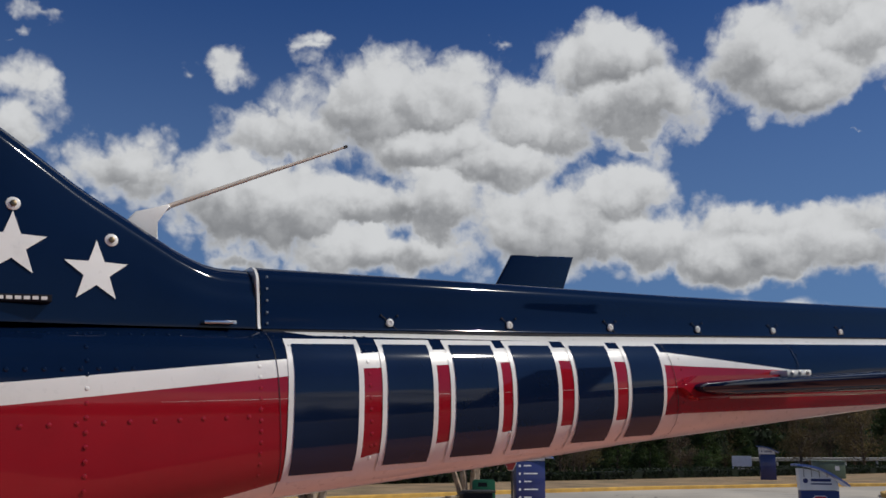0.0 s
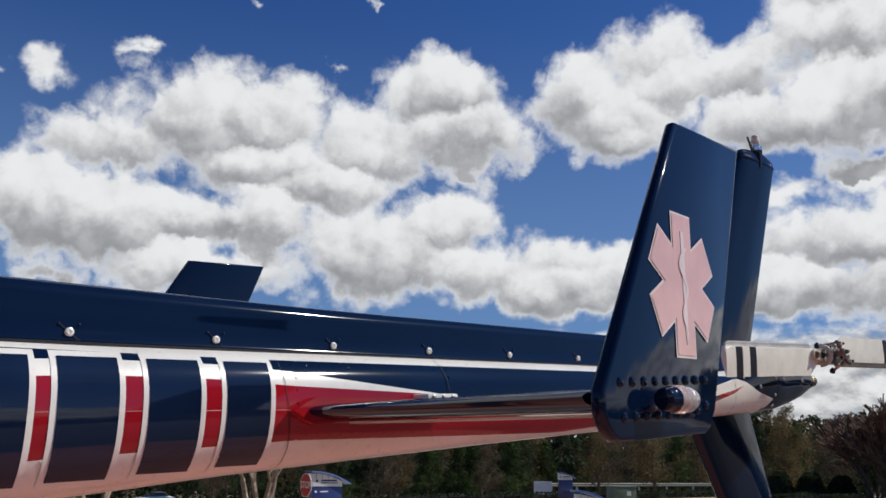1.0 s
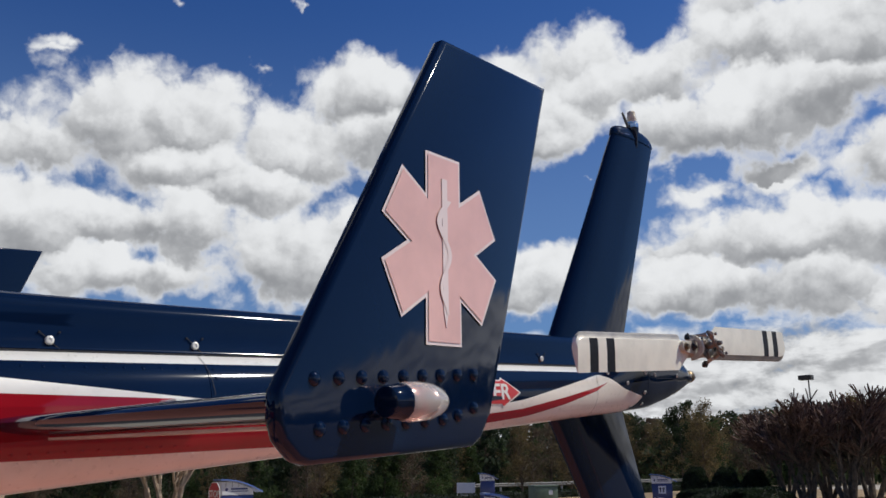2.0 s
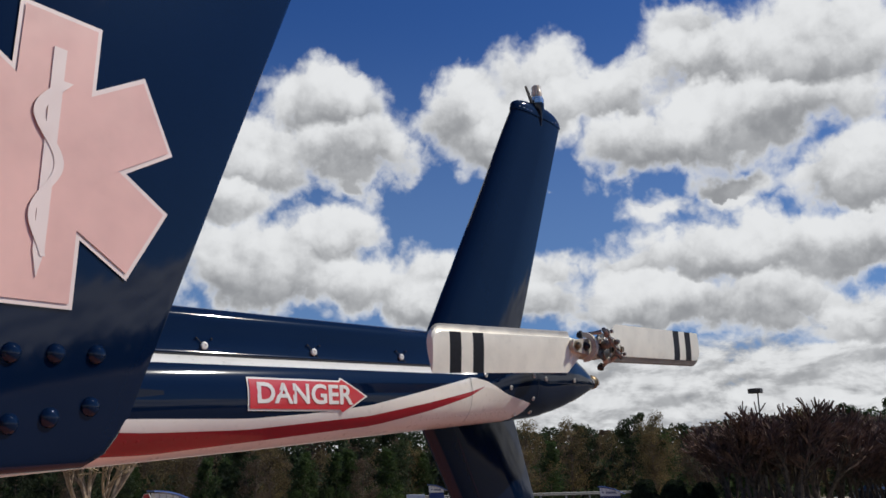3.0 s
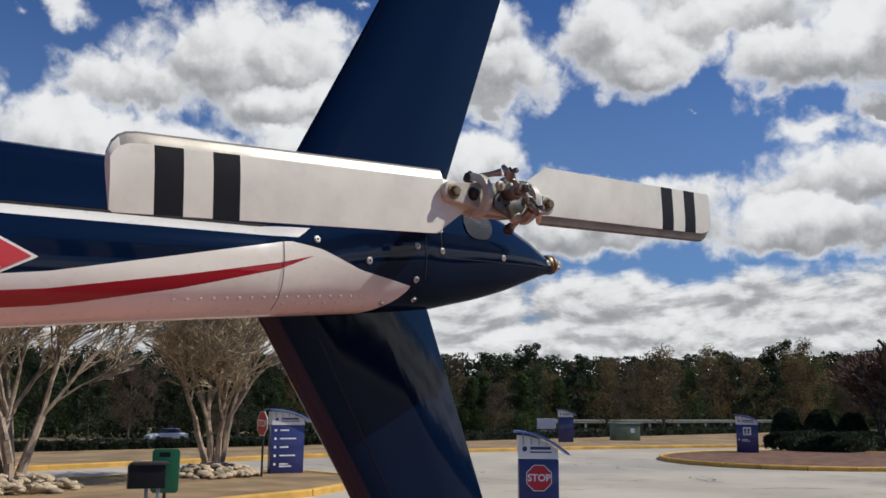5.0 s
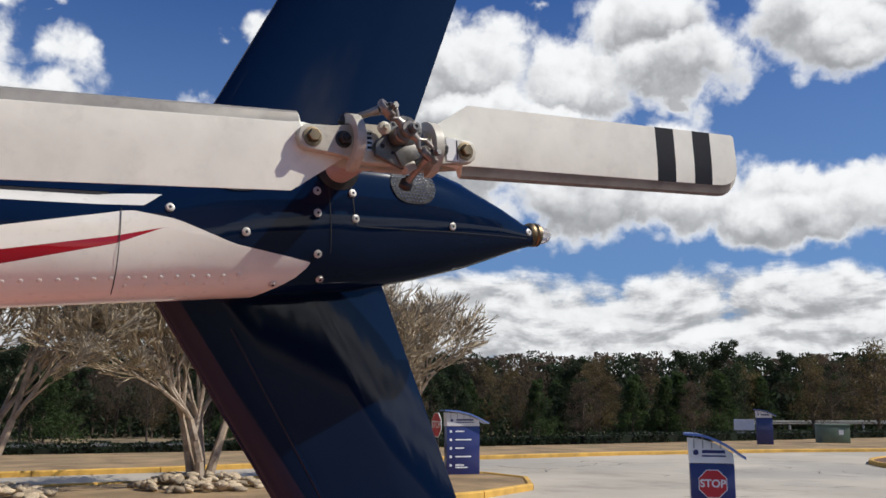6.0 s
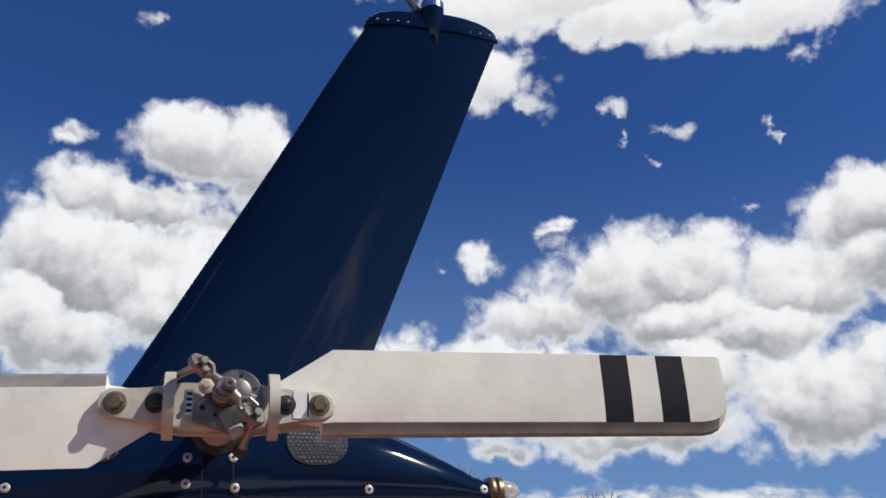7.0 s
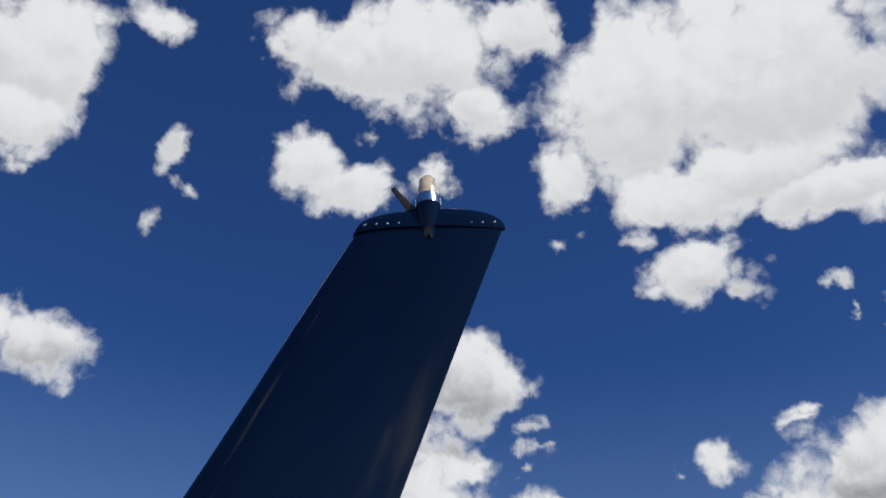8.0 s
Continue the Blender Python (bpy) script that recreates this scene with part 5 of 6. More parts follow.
# ---- cabin end and skids, which carry the boom ----
bm = bmesh.new()
rings = []
for u, top, bot, hw in ((-4.79, 0.55, -0.52, 0.27), (-5.4, 0.72, -0.85, 0.5), (-6.2, 0.75, -1.2, 0.72), (-7.4, 0.7, -1.35, 0.78), (-8.6, 0.45, -1.3, 0.74), (-9.4, -0.1, -1.15, 0.5), (-9.8, -0.5, -0.95, 0.2)):
    c, a = (top + bot) / 2, (top - bot) / 2
    rings.append([Vector((u, MID + hw * math.copysign(abs(math.cos(k * math.tau / 28)) ** 0.8, math.cos(k * math.tau / 28)), c + a * math.copysign(abs(math.sin(k * math.tau / 28)) ** 0.8, math.sin(k * math.tau / 28)))) for k in range(28)])
loft(bm, rings)
part("fuselage", bm, NAVY, heli, "navy cabin body", 50)
SK = Matrix.Rotation(radians(3.53), 4, "Y")


def level(x, y, z):
    """A world place in the helicopter's own axes."""
    return SK @ (Vector((x, y, z)) - Vector((0.008, 0, 2.32)))


for y in (-0.75, 1.36):
    bm = bmesh.new()
    tube(bm, level(-9.2, y, 0.06), level(-5.8, y, 0.06), 0.045, 0.045)
    tube(bm, level(-9.2, y, 0.06), level(-9.6, y, 0.25), 0.045, 0.03)
    part("skid", bm, GALV, heli, "tubular landing skid", 40)
for x in (-8.4, -6.6):
    bm = bmesh.new()
    tube(bm, level(x, -0.75, 0.08), level(x, 0.05, 0.7), 0.035, 0.035)
    tube(bm, level(x, 0.05, 0.7), level(x, 0.55, 0.7), 0.035, 0.035)
    tube(bm, level(x, 0.55, 0.7), level(x, 1.36, 0.08), 0.035, 0.035)
    part("cross_tube", bm, GALV, heli, "", 40)


# ---- plants ----
class Mesh:
    """Gathers many small faces and links them as one mesh."""

    def __init__(self):
        self.v, self.f = [], []

    def tube(self, a, b, r0, r1, seg=5):
        d = b - a
        q = d.to_track_quat("Z", "Y").to_matrix()
        x, y, n = q.col[0], q.col[1], len(self.v)
        for p, r in ((a, r0), (b, r1)):
            for k in range(seg):
                t = k * math.tau / seg
                self.v.append(p + x * (r * math.cos(t)) + y * (r * math.sin(t)))
        for k in range(seg):
            self.f.append((n + k, n + (k + 1) % seg, n + seg + (k + 1) % seg, n + seg + k))

    def leaf(self, p, size, rng, flat=0.0):
        a = Vector((rng.gauss(0, 1), rng.gauss(0, 1), rng.gauss(0, 1) * (1 - flat))).normalized()
        b = a.cross(Vector((rng.gauss(0, 1), rng.gauss(0, 1), rng.gauss(0, 1)))).normalized()
        n, s = len(self.v), size * rng.uniform(0.6, 1.3)
        self.v += [p - a * s, p + b * s * 0.45, p + a * s, p - b * s * 0.45]
        self.f.append((n, n + 1, n + 2, n + 3))

    def put(self, name, material, parent=None, label=""):
        me = bpy.data.meshes.new(name)
        me.from_pydata([tuple(p) for p in self.v], [], self.f)
        me.materials.append(material)
        ob = new(name, me)
        ob.parent = parent
        if label:
            ob["label"] = label
        return ob


def bare_tree(name, seed, tall, spread, stems, depth, bark, twig, label, group, twig_r=0.0065):
    """A many-stemmed vase-shaped bare tree."""
    rng = random.Random(seed)
    root = thing(name, pose(0, 0, 0), label, "tree", group)
    wood, fine = Mesh(), Mesh()
    first = tall * 0.14

    def grow(p, d, r, length, level):
        n = 3 if level < 2 else 2
        for k in range(n):
            d = (d + Vector((rng.gauss(0, 0.08), rng.gauss(0, 0.08), rng.gauss(0.02, 0.05)))).normalized()
            q = p + d * (length / n)
            r2 = r * 0.88
            (wood if level < 3 else fine).tube(p, q, r, r2, 6 if level < 2 else (5 if level < 3 else 3))
            p, r = q, r2
            if level >= 1 and level < depth and rng.random() < 0.6:
                side = (d + Vector((rng.gauss(0, 0.55), rng.gauss(0, 0.55), rng.gauss(0.1, 0.3)))).normalized()
                grow(p, side, max(twig_r, r * 0.6), length * 0.62, level + 1)
        if level < depth:
            for k in range(3 if level < 2 or rng.random() < 0.3 else 2):
                out = Vector((d.x, d.y, 0))
                side = (d + out * 0.15 + Vector((rng.gauss(0, 0.34), rng.gauss(0, 0.34), rng.gauss(0.08, 0.16)))).normalized()
                grow(p, side, max(twig_r, r * rng.uniform(0.62, 0.8)), length * rng.uniform(0.68, 0.86), level + 1)

    for k in range(stems):
        a = k * math.tau / stems + rng.uniform(-0.3, 0.3)
        lean = rng.uniform(0.12, 0.3)
        grow(Vector((0.09 * math.cos(a), 0.09 * math.sin(a), -0.05)), Vector((lean * math.cos(a), lean * math.sin(a), 1)).normalized(), rng.uniform(0.045, 0.068) * tall / 5, first * rng.uniform(0.9, 1.15), 0)
    pts = wood.v + fine.v
    up = tall / max(p.z for p in pts)
    wide = spread / sorted(math.hypot(p.x, p.y) for p in pts)[int(len(pts) * 0.97)]
    for m in (wood, fine):
        m.v = [Vector((p.x * wide, p.y * wide, p.z * up)) for p in m.v]
    wood.put("trunk", bark, root)
    fine.put("crown", twig, root)["kind"] = "stuff"
    return root


def leafy_tree(name, seed, tall, wide, base, material, bark, label, group, leaves=1500, size=0.3, lumps=16, taper=0.0):
    """A trunk with limbs and an uneven crown of small leaf clumps."""
    rng = random.Random(seed)
    root = thing(name, pose(0, 0, 0), label, "tree", group)
    wood, limbs, crown = Mesh(), Mesh(), Mesh()
    top = Vector((rng.gauss(0, 0.3), rng.gauss(0, 0.3), tall * 0.93))
    wood.tube(Vector((0, 0, -0.2)), top * 0.5, tall * 0.018, tall * 0.011, 7)
    wood.tube(top * 0.5, top, tall * 0.011, 0.02, 6)
    for k in range(lumps):
        f = (k + rng.random()) / lumps
        z = base + (tall - base) * f
        if taper:
            reach = wide * (1 - f * taper) * rng.uniform(0.35, 1.0)
        else:
            reach = wide * math.sin(math.pi * min(0.98, 0.12 + 0.86 * f)) ** 0.7 * rng.uniform(0.25, 1.0)
        a = rng.uniform(0, math.tau)
        c = Vector((reach * math.cos(a), reach * math.sin(a), z))
        limbs.tube(Vector((0, 0, max(base * 0.6, z - reach * 0.7))), c, tall * 0.005, 0.012, 4)
        r = wide * rng.uniform(0.3, 0.52) * (1 - 0.45 * f)
        for j in range(leaves // lumps):
            d = Vector((rng.gauss(0, 1), rng.gauss(0, 1), rng.gauss(0, 0.75))).normalized() * r * rng.random() ** 0.45
            crown.leaf(c + d, size, rng)
    wood.put("trunk", bark, root)
    limbs.put("branching", bark, root)["kind"] = "stuff"
    crown.put("crown", material, root)["kind"] = "stuff"
    return root


def place(proto, spots, rng, low=0.85, high=1.15):
    """The first stands on the first spot, copies on the rest."""
    for k, (x, y, z) in enumerate(spots):
        s = rng.uniform(low, high)
        m = Matrix.LocRotScale((x, y, z), Euler((0, 0, rng.uniform(0, math.tau))), None)
        o = proto if k == 0 else copy_thing(proto, m)
        o.matrix_basis = m
        o.scale = (s, s, s * rng.uniform(0.96, 1.04))


rng = random.Random(11)
MYRTLE = "bare crape myrtles on the island"
m1 = bare_tree("crape_myrtle", 3, 5.3, 3.2, 5, 6, BARK, TWIG_TAN, "bare tan many-stemmed crape myrtle in a ring of stones", MYRTLE)
m2 = bare_tree("crape_myrtle", 8, 5.3, 2.7, 4, 6, BARK, TWIG_TAN, "bare tan many-stemmed crape myrtle in a ring of stones", MYRTLE)
place(m1, [(4.5, 18.7, 0.3), (0.1, 17.9, 0.3)], rng, 0.98, 1.04)
place(m2, [(9.75, 19.9, 0.3), (-4.6, 17.3, 0.3)], rng, 0.98, 1.04)
m3 = bare_tree("lot_tree", 21, 5.7, 3.0, 5, 4, BARK_DARK, TWIG_RED, "bare reddish-budded tree beside the far lot", "bare trees beside the far lot", 0.02)
row = []
for k in range(13):
    a = radians(8.5 + k * 1.15)
    d = 57 + rng.uniform(-5, 6)
    row.append((-2 + d * math.cos(a), -1.4 + d * math.sin(a), 0.0))
place(m3, row, rng, 0.82, 1.08)

EDGE = "trees along the wood edge"
kinds = [
    leafy_tree("bare_hardwood", 1, 9.6, 3.0, 2.5, TWIG_BROWN, BARK_DARK, "bare brown hardwood at the wood edge", EDGE, 5600, 0.09, 40),
    leafy_tree("bare_hardwood", 2, 9.0, 2.7, 1.8, TWIG_BROWN, BARK_DARK, "bare brown hardwood at the wood edge", EDGE, 5600, 0.088, 40),
    leafy_tree("olive_hardwood", 4, 9.5, 3.1, 2.0, LEAF_OLIVE, BARK_DARK, "hardwood in thin olive-brown spring leaf", EDGE, 5600, 0.1, 40),
    leafy_tree("young_pine", 5, 8.0, 2.4, 0.4, LEAF_GREEN, BARK_DARK, "fresh green young pine", EDGE, 6000, 0.14, 40, 0.75),
    leafy_tree("dark_pine", 6, 10.6, 2.8, 2.6, LEAF_PINE, BARK_DARK, "tall dark green pine", EDGE, 6200, 0.15, 36, 0.45),
]
spots = [[] for k in kinds]
for k in range(120):
    a = radians(6 + 92 * (k + rng.uniform(-0.4, 0.4)) / 120)
    d = rng.uniform(100, 128)
    x, y = -1 + d * math.cos(a), -1 + d * math.sin(a)
    if y < 30:
        d *= 0.95
    spots[rng.choice((3, 4, 4, 4, 0, 2) if a > radians(58) else (0, 1, 2, 2, 3, 3, 3, 4))].append((x, y, height(x, y)))
for proto, sp in zip(kinds, spots):
    place(proto, sp, rng, 0.82, 1.0)
near = leafy_tree("olive_hardwood", 14, 6.9, 2.3, 1.3, LEAF_OLIVE, BARK_DARK, "hardwood in thin olive-brown spring leaf", EDGE, 6000, 0.075, 44)
place(near, [(70 * math.cos(radians(a)), 70 * math.sin(radians(a)), height(0, 70 * math.sin(radians(a)))) for a in (26.5, 34.5, 38)], rng, 0.8, 1.0)
near = leafy_tree("bare_hardwood", 15, 5.2, 1.6, 1.2, TWIG_BROWN, BARK_DARK, "bare brown hardwood at the wood edge", EDGE, 5000, 0.06, 40)
place(near, [(x, y, height(x, y)) for x, y in ((62, 62), (34, 66), (24, 60), (52, 66))], rng, 0.85, 1.1)


def far_woods():
    rng = random.Random(4)
    needles, brown = Mesh(), Mesh()
    for k in range(330):
        a = radians(-4 + 108 * (k + rng.random()) / 330)
        d = rng.uniform(135, 215)
        c = Vector((d * math.cos(a), d * math.sin(a), 0))
        tall = rng.uniform(11.0, 12.3) * d / 150
        m = brown if rng.random() < 0.3 else needles
        base = height(c.x, c.y)
        n, w = len(m.v), 2.6
        m.v += [c + Vector((w * math.cos(t), w * math.sin(t), base)) for t in np.linspace(0, math.tau, 6, endpoint=False)] + [c + Vector((0, 0, base + tall * 0.86))]
        m.f += [(n + t, n + (t + 1) % 6, n + 6) for t in range(6)]
        for j in range(480):
            f = rng.random() ** 0.75
            z = base + 1 + f * (tall - 1)
            r = (1.5 + 2.7 * (1 - f)) * rng.random() ** 0.5
            t = rng.uniform(0, math.tau)
            m.leaf(c + Vector((r * math.cos(t), r * math.sin(t), z)), 0.42, rng)
    # woods carried on unseen round the rest of the lot, to darken paint reflections
    for k in range(260):
        a = radians(106 + 248 * (k + rng.random()) / 260)
        d = rng.uniform(120, 150)
        c, tall = Vector((d * math.cos(a), d * math.sin(a), 0)), rng.uniform(6, 8.5)
        n = len(needles.v)
        needles.v += [c + Vector((3.2 * math.cos(t), 3.2 * math.sin(t), 0)) for t in np.linspace(0, math.tau, 6, endpoint=False)] + [c + Vector((0, 0, tall * 0.9))]
        needles.f += [(n + t, n + (t + 1) % 6, n + 6) for t in range(6)]
        for j in range(90):
            f, t = rng.random() ** 0.8, rng.uniform(0, math.tau)
            q = (1.6 + 2.4 * (1 - f)) * rng.random() ** 0.5
            needles.leaf(c + Vector((q * math.cos(t), q * math.sin(t), 0.5 + f * tall)), 0.9, rng)
    tagged(needles.put("far_pines", LEAF_PINE), "dark green belt of distant pines", "woods", kind="stuff")
    tagged(brown.put("far_hardwoods", TWIG_BROWN), "brown bare crowns among the distant pines", "woods", kind="stuff")
    under = Mesh()
    for k in range(26000):
        a = radians(rng.uniform(-4, 104))
        d = rng.uniform(112, 134)
        x, y = d * math.cos(a), d * math.sin(a)
        under.leaf(Vector((x, y, height(x, y) + rng.random() ** 1.3 * 5.5)), 0.45, rng)
    tagged(under.put("undergrowth", LEAF_PINE), "dark green undergrowth below the woods", "undergrowth", kind="stuff")


far_woods()


def hedge(name, outline_fn, core, leaves, size, label, category, group=""):
    root = thing(name, pose(0, 0, 0), label, category, group)
    bm = bmesh.new()
    core(bm)
    part("core", bm, LEAF_HEDGE, root)
    m, rng = Mesh(), random.Random(7)
    for k in range(leaves):
        m.leaf(outline_fn(rng), size, rng)
    m.put("leaves", LEAF_HEDGE, root)
    return root


def clipped_row(x0, y0, x1, y1, h, w):
    d = Vector((x1 - x0, y1 - y0, 0))
    s = Vector((-d.y, d.x, 0)).normalized()

    def spot(rng):
        f = rng.random()
        p = Vector((x0, y0, 0)) + d * f
        k = rng.random()
        bulge = 0.06 * math.sin(f * 90) + 0.05 * math.sin(f * 211)
        if k < 0.5:
            return p - s * (w / 2 + bulge) + Vector((0, 0, 0.1 + rng.random() * h))
        return p + s * rng.uniform(-w / 2, w / 2) + Vector((0, 0, 0.1 + h + bulge * 0.6))

    def core(bm):
        a, b = Vector((x0, y0, 0)), Vector((x1, y1, 0))
        loft(bm, [[e + s * u + Vector((0, 0, z)) for u, z in ((-w / 2 + 0.05, 0), (-w / 2 + 0.05, h), (w / 2, h), (w / 2, 0))] for e in (a, b)])
    return spot, core


for x0, y0, x1, y1, h in ((-38, 34.5, 8, 34.3, 0.32), (8.3, 34.3, 27, 35.0, 0.32), (27.3, 35.0, 84, 39.5, 0.48)):
    spot, core = clipped_row(x0, y0, x1, y1, h, 1.2)
    hedge("clipped_hedge", spot, core, 7000, 0.09, "low dark green clipped hedge behind the verge", "hedge", "hedge lengths along the verge")


def ball_shrub(x, y, r, squash, label, leaves=5000, stretch=(1, 1)):
    def spot(rng):
        v = Vector((rng.gauss(0, 1), rng.gauss(0, 1), rng.gauss(0, 1))).normalized()
        v.z = abs(v.z)
        k = 1 + 0.04 * math.sin(v.x * 9) + 0.04 * math.sin(v.y * 7 + v.z * 5)
        p = 0.55 if stretch != (1, 1) else 1.0
        v = Vector((math.copysign(abs(v.x) ** p, v.x), math.copysign(abs(v.y) ** p, v.y), v.z ** p))
        return Vector((x + v.x * r * k * stretch[0], y + v.y * r * k * stretch[1], 0.12 + v.z * r * squash * k))

    def core(bm):
        bmesh.ops.create_icosphere(bm, subdivisions=3, radius=r * 0.95, matrix=Matrix.Translation((x, y, 0.12)) @ Matrix.Diagonal((stretch[0], stretch[1], squash, 1)))
    return hedge("round_shrub" if stretch == (1, 1) else "flat_hedge", spot, core, leaves, 0.07, label, "shrub", "clipped round shrubs" if stretch == (1, 1) else "")


ball_shrub(45.0, 23.0, 0.85, 2.25, "dark green clipped ball shrub")
ball_shrub(45.0, 21.2, 0.85, 2.2, "dark green clipped ball shrub")
ball_shrub(47.5, 20.6, 0.85, 2.0, "dark green clipped ball shrub")
ball_shrub(41.3, 18.9, 1.6, 0.52, "wide flat-topped clipped hedge on the pine straw", 16000, (2.1, 1.35))


# ---- stones round the trees ----
def stone_mesh(seed):
    rng = random.Random(seed)
    bm = bmesh.new()
    bmesh.ops.create_icosphere(bm, subdivisions=1, radius=1.0)
    for v in bm.verts:
        v.co *= 1 + rng.uniform(-0.16, 0.16)
    ob = part("stone", bm, STONE, None, "", 60)
    me = ob.data
    bpy.data.objects.remove(ob)
    return me


STONE_KINDS = [stone_mesh(k) for k in range(5)]


def stone_ring(x, y, r, seed):
    rng = random.Random(seed)
    root = thing("stone_ring", pose(x, y, 0), "mound of rounded tan river stones round the tree foot", "stones", "stone rings on the island")
    for k in range(150):
        f = rng.random() ** 0.5
        a = rng.uniform(0, math.tau)
        s = rng.uniform(0.07, 0.145)
        o = new("stone", rng.choice(STONE_KINDS))
        o.parent = root
        o.matrix_basis = Matrix.LocRotScale((r * f * math.cos(a), r * f * math.sin(a), 0.14 + 0.26 * (1 - f * f)), Euler((rng.gauss(0, 0.25), rng.gauss(0, 0.25), rng.uniform(0, 6))), (s * 1.25, s, s * 0.62))


stone_ring(4.5, 18.7, 1.4, 1)
stone_ring(9.75, 19.9, 1.15, 2)
stone_ring(0.1, 17.9, 1.4, 3)


# ---- signs and street furniture ----
def pylon_sign(x, y, turn, w, h, lines, stop=False, emblem=False):
    """A blue pylon with a white head under a curved cap; its front looks along -y before it is turned."""
    root = thing("pylon_sign", pose(x, y, 0, 0, 0, turn), "dark blue wayfinding pylon with a white head and curved cap", "sign", "wayfinding pylons of the lot")
    d, hb = 0.1, h - 0.42
    bm = bmesh.new()
    box(bm, (-w / 2, -d, 0), (w / 2, d, hb), 0.008)
    body = part("body", bm, SIGN_BLUE, root, "dark blue panel", 40)
    bm = bmesh.new()
    top = [(-w * 0.52 + w * 1.1 * k / 10, hb + 0.4 - 0.26 * (k / 10) ** 2) for k in range(11)]
    plate(bm, [(-w * 0.5, hb + 0.01), (w * 0.5, hb + 0.01)] + [(min(px, w * 0.5), pz - 0.035) for px, pz in top[:10][::-1]], -d - 0.012, d + 0.012, 0.003)
    head = part("head", bm, SIGN_WHITE, root, "white head panel", 40)
    bm = bmesh.new()
    loft(bm, [[Vector((px, yy, pz + dz)) for yy, dz in ((-d - 0.13, 0), (-d - 0.13, 0.035), (d + 0.13, 0.035), (d + 0.13, 0))] for px, pz in [(-w * 0.6, hb + 0.4)] + top + [(w * 0.74, hb + 0.07)]])
    part("cap", bm, SIGN_CAP, root, "curved blue metal cap", 40)
    for k in range(5):
        bm = bmesh.new()
        px = -w * 0.4 + w * 0.2 * k
        tube(bm, (px, -d - 0.04, hb + 0.22), (px, -d - 0.04, hb + 0.4 - 0.26 * ((px / w + 0.52) / 1.1) ** 2), 0.008)
        part("cap_strut", bm, GALV, head)
    # the mark on the head, as plain shapes
    bm = bmesh.new()
    turned(bm, [(0.04, 0), (0.04, 0.004)], pose(-w * 0.36, -d - 0.013, hb + 0.16, 90), 18)
    part("mark_disc", bm, SIGN_BLUE, head)
    for k, (px0, px1, pz, ph) in enumerate(((-0.22, 0.3, 0.15, 0.045), (-0.22, 0.32, 0.1, 0.022))):
        bm = bmesh.new()
        box(bm, (px0 * w, -d - 0.017, hb + pz), (px1 * w, -d - 0.012, hb + pz + ph))
        part("mark_bar", bm, SIGN_BLUE, head)
    z = hb - 0.08
    if stop:
        r = 0.215
        for rr, off, m in ((r, 0.004, SIGN_WHITE), (r * 0.94, 0.007, STOP_RED)):
            bm = bmesh.new()
            plate(bm, [(rr * math.cos(radians(22.5 + 45 * k)), z - 0.2 + rr * math.sin(radians(22.5 + 45 * k))) for k in range(8)], -d - off, -d)
            part("stop_octagon", bm, m, body, "red octagon with a white rim")
        lettering("STOP", 0.15, SIGN_WHITE, body, pose(0, -d - 0.008, z - 0.2, 90), "white capital letters", "stop_word", 0.004)
        z -= 0.5
    if emblem:
        bm = bmesh.new()
        box(bm, (-0.17, -d - 0.004, z - 0.36), (0.17, -d, z - 0.02))
        e = part("emblem", bm, SIGN_WHITE, body, "white square emblem panel")
        bm = bmesh.new()
        for px in (-0.08, 0.06):
            box(bm, (px - 0.025, -d - 0.007, z - 0.3), (px + 0.025, -d - 0.003, z - 0.08))
            box(bm, (px - 0.05, -d - 0.007, z - 0.16), (px + 0.05, -d - 0.003, z - 0.1))
        part("emblem_shape", bm, BLACK, e)
        z -= 0.5
    for k in range(lines):
        bm = bmesh.new()
        turned(bm, [(0.035, 0), (0.035, 0.004)], pose(-w * 0.38, -d, z - 0.05, 90), 14)
        part("bullet", bm, SIGN_WHITE, body)
        for j in range(2 if k == lines - 1 else 1):
            bm = bmesh.new()
            box(bm, (-w * 0.24, -d - 0.003, z - 0.065 - j * 0.06), (w * (0.02 + 0.11 * ((k * 2 + j) % 4)), -d, z - 0.03 - j * 0.06))
            part("print_bar", bm, SIGN_WHITE, body)
        z -= 0.22
    return root


pylon_sign(9.3, 8.4, -40, 0.62, 1.52, 3, stop=True)
pylon_sign(11.75, 19.75, -8, 0.95, 1.78, 5)
pylon_sign(36.4, 31.2, -38, 0.8, 1.85, 0)
pylon_sign(34.8, 19.5, -62, 0.9, 1.7, 1, emblem=True)

root = thing("stop_sign", pose(10.62, 19.04, 0.1, 0, 0, -96), "red octagonal stop sign on a dark post", "stop sign")
bm = bmesh.new()
tube(bm, (0, 0, -0.1), (0, 0, 1.65), 0.03, 0.03, 8)
part("post", bm, DARK_METAL, root, "dark square-section post", 40)
for rr, y0, m in ((0.33, -0.045, SIGN_WHITE), (0.31, -0.048, STOP_RED)):
    bm = bmesh.new()
    plate(bm, [(rr * math.cos(radians(22.5 + 45 * k)), 1.32 + rr * math.sin(radians(22.5 + 45 * k))) for k in range(8)], y0, -0.03)
    part("octagon", bm, m, root, "red octagon with a white rim")
lettering("STOP", 0.25, SIGN_WHITE, root, pose(0, -0.05, 1.32, 90), "white capital letters", "stop_word", 0.005)

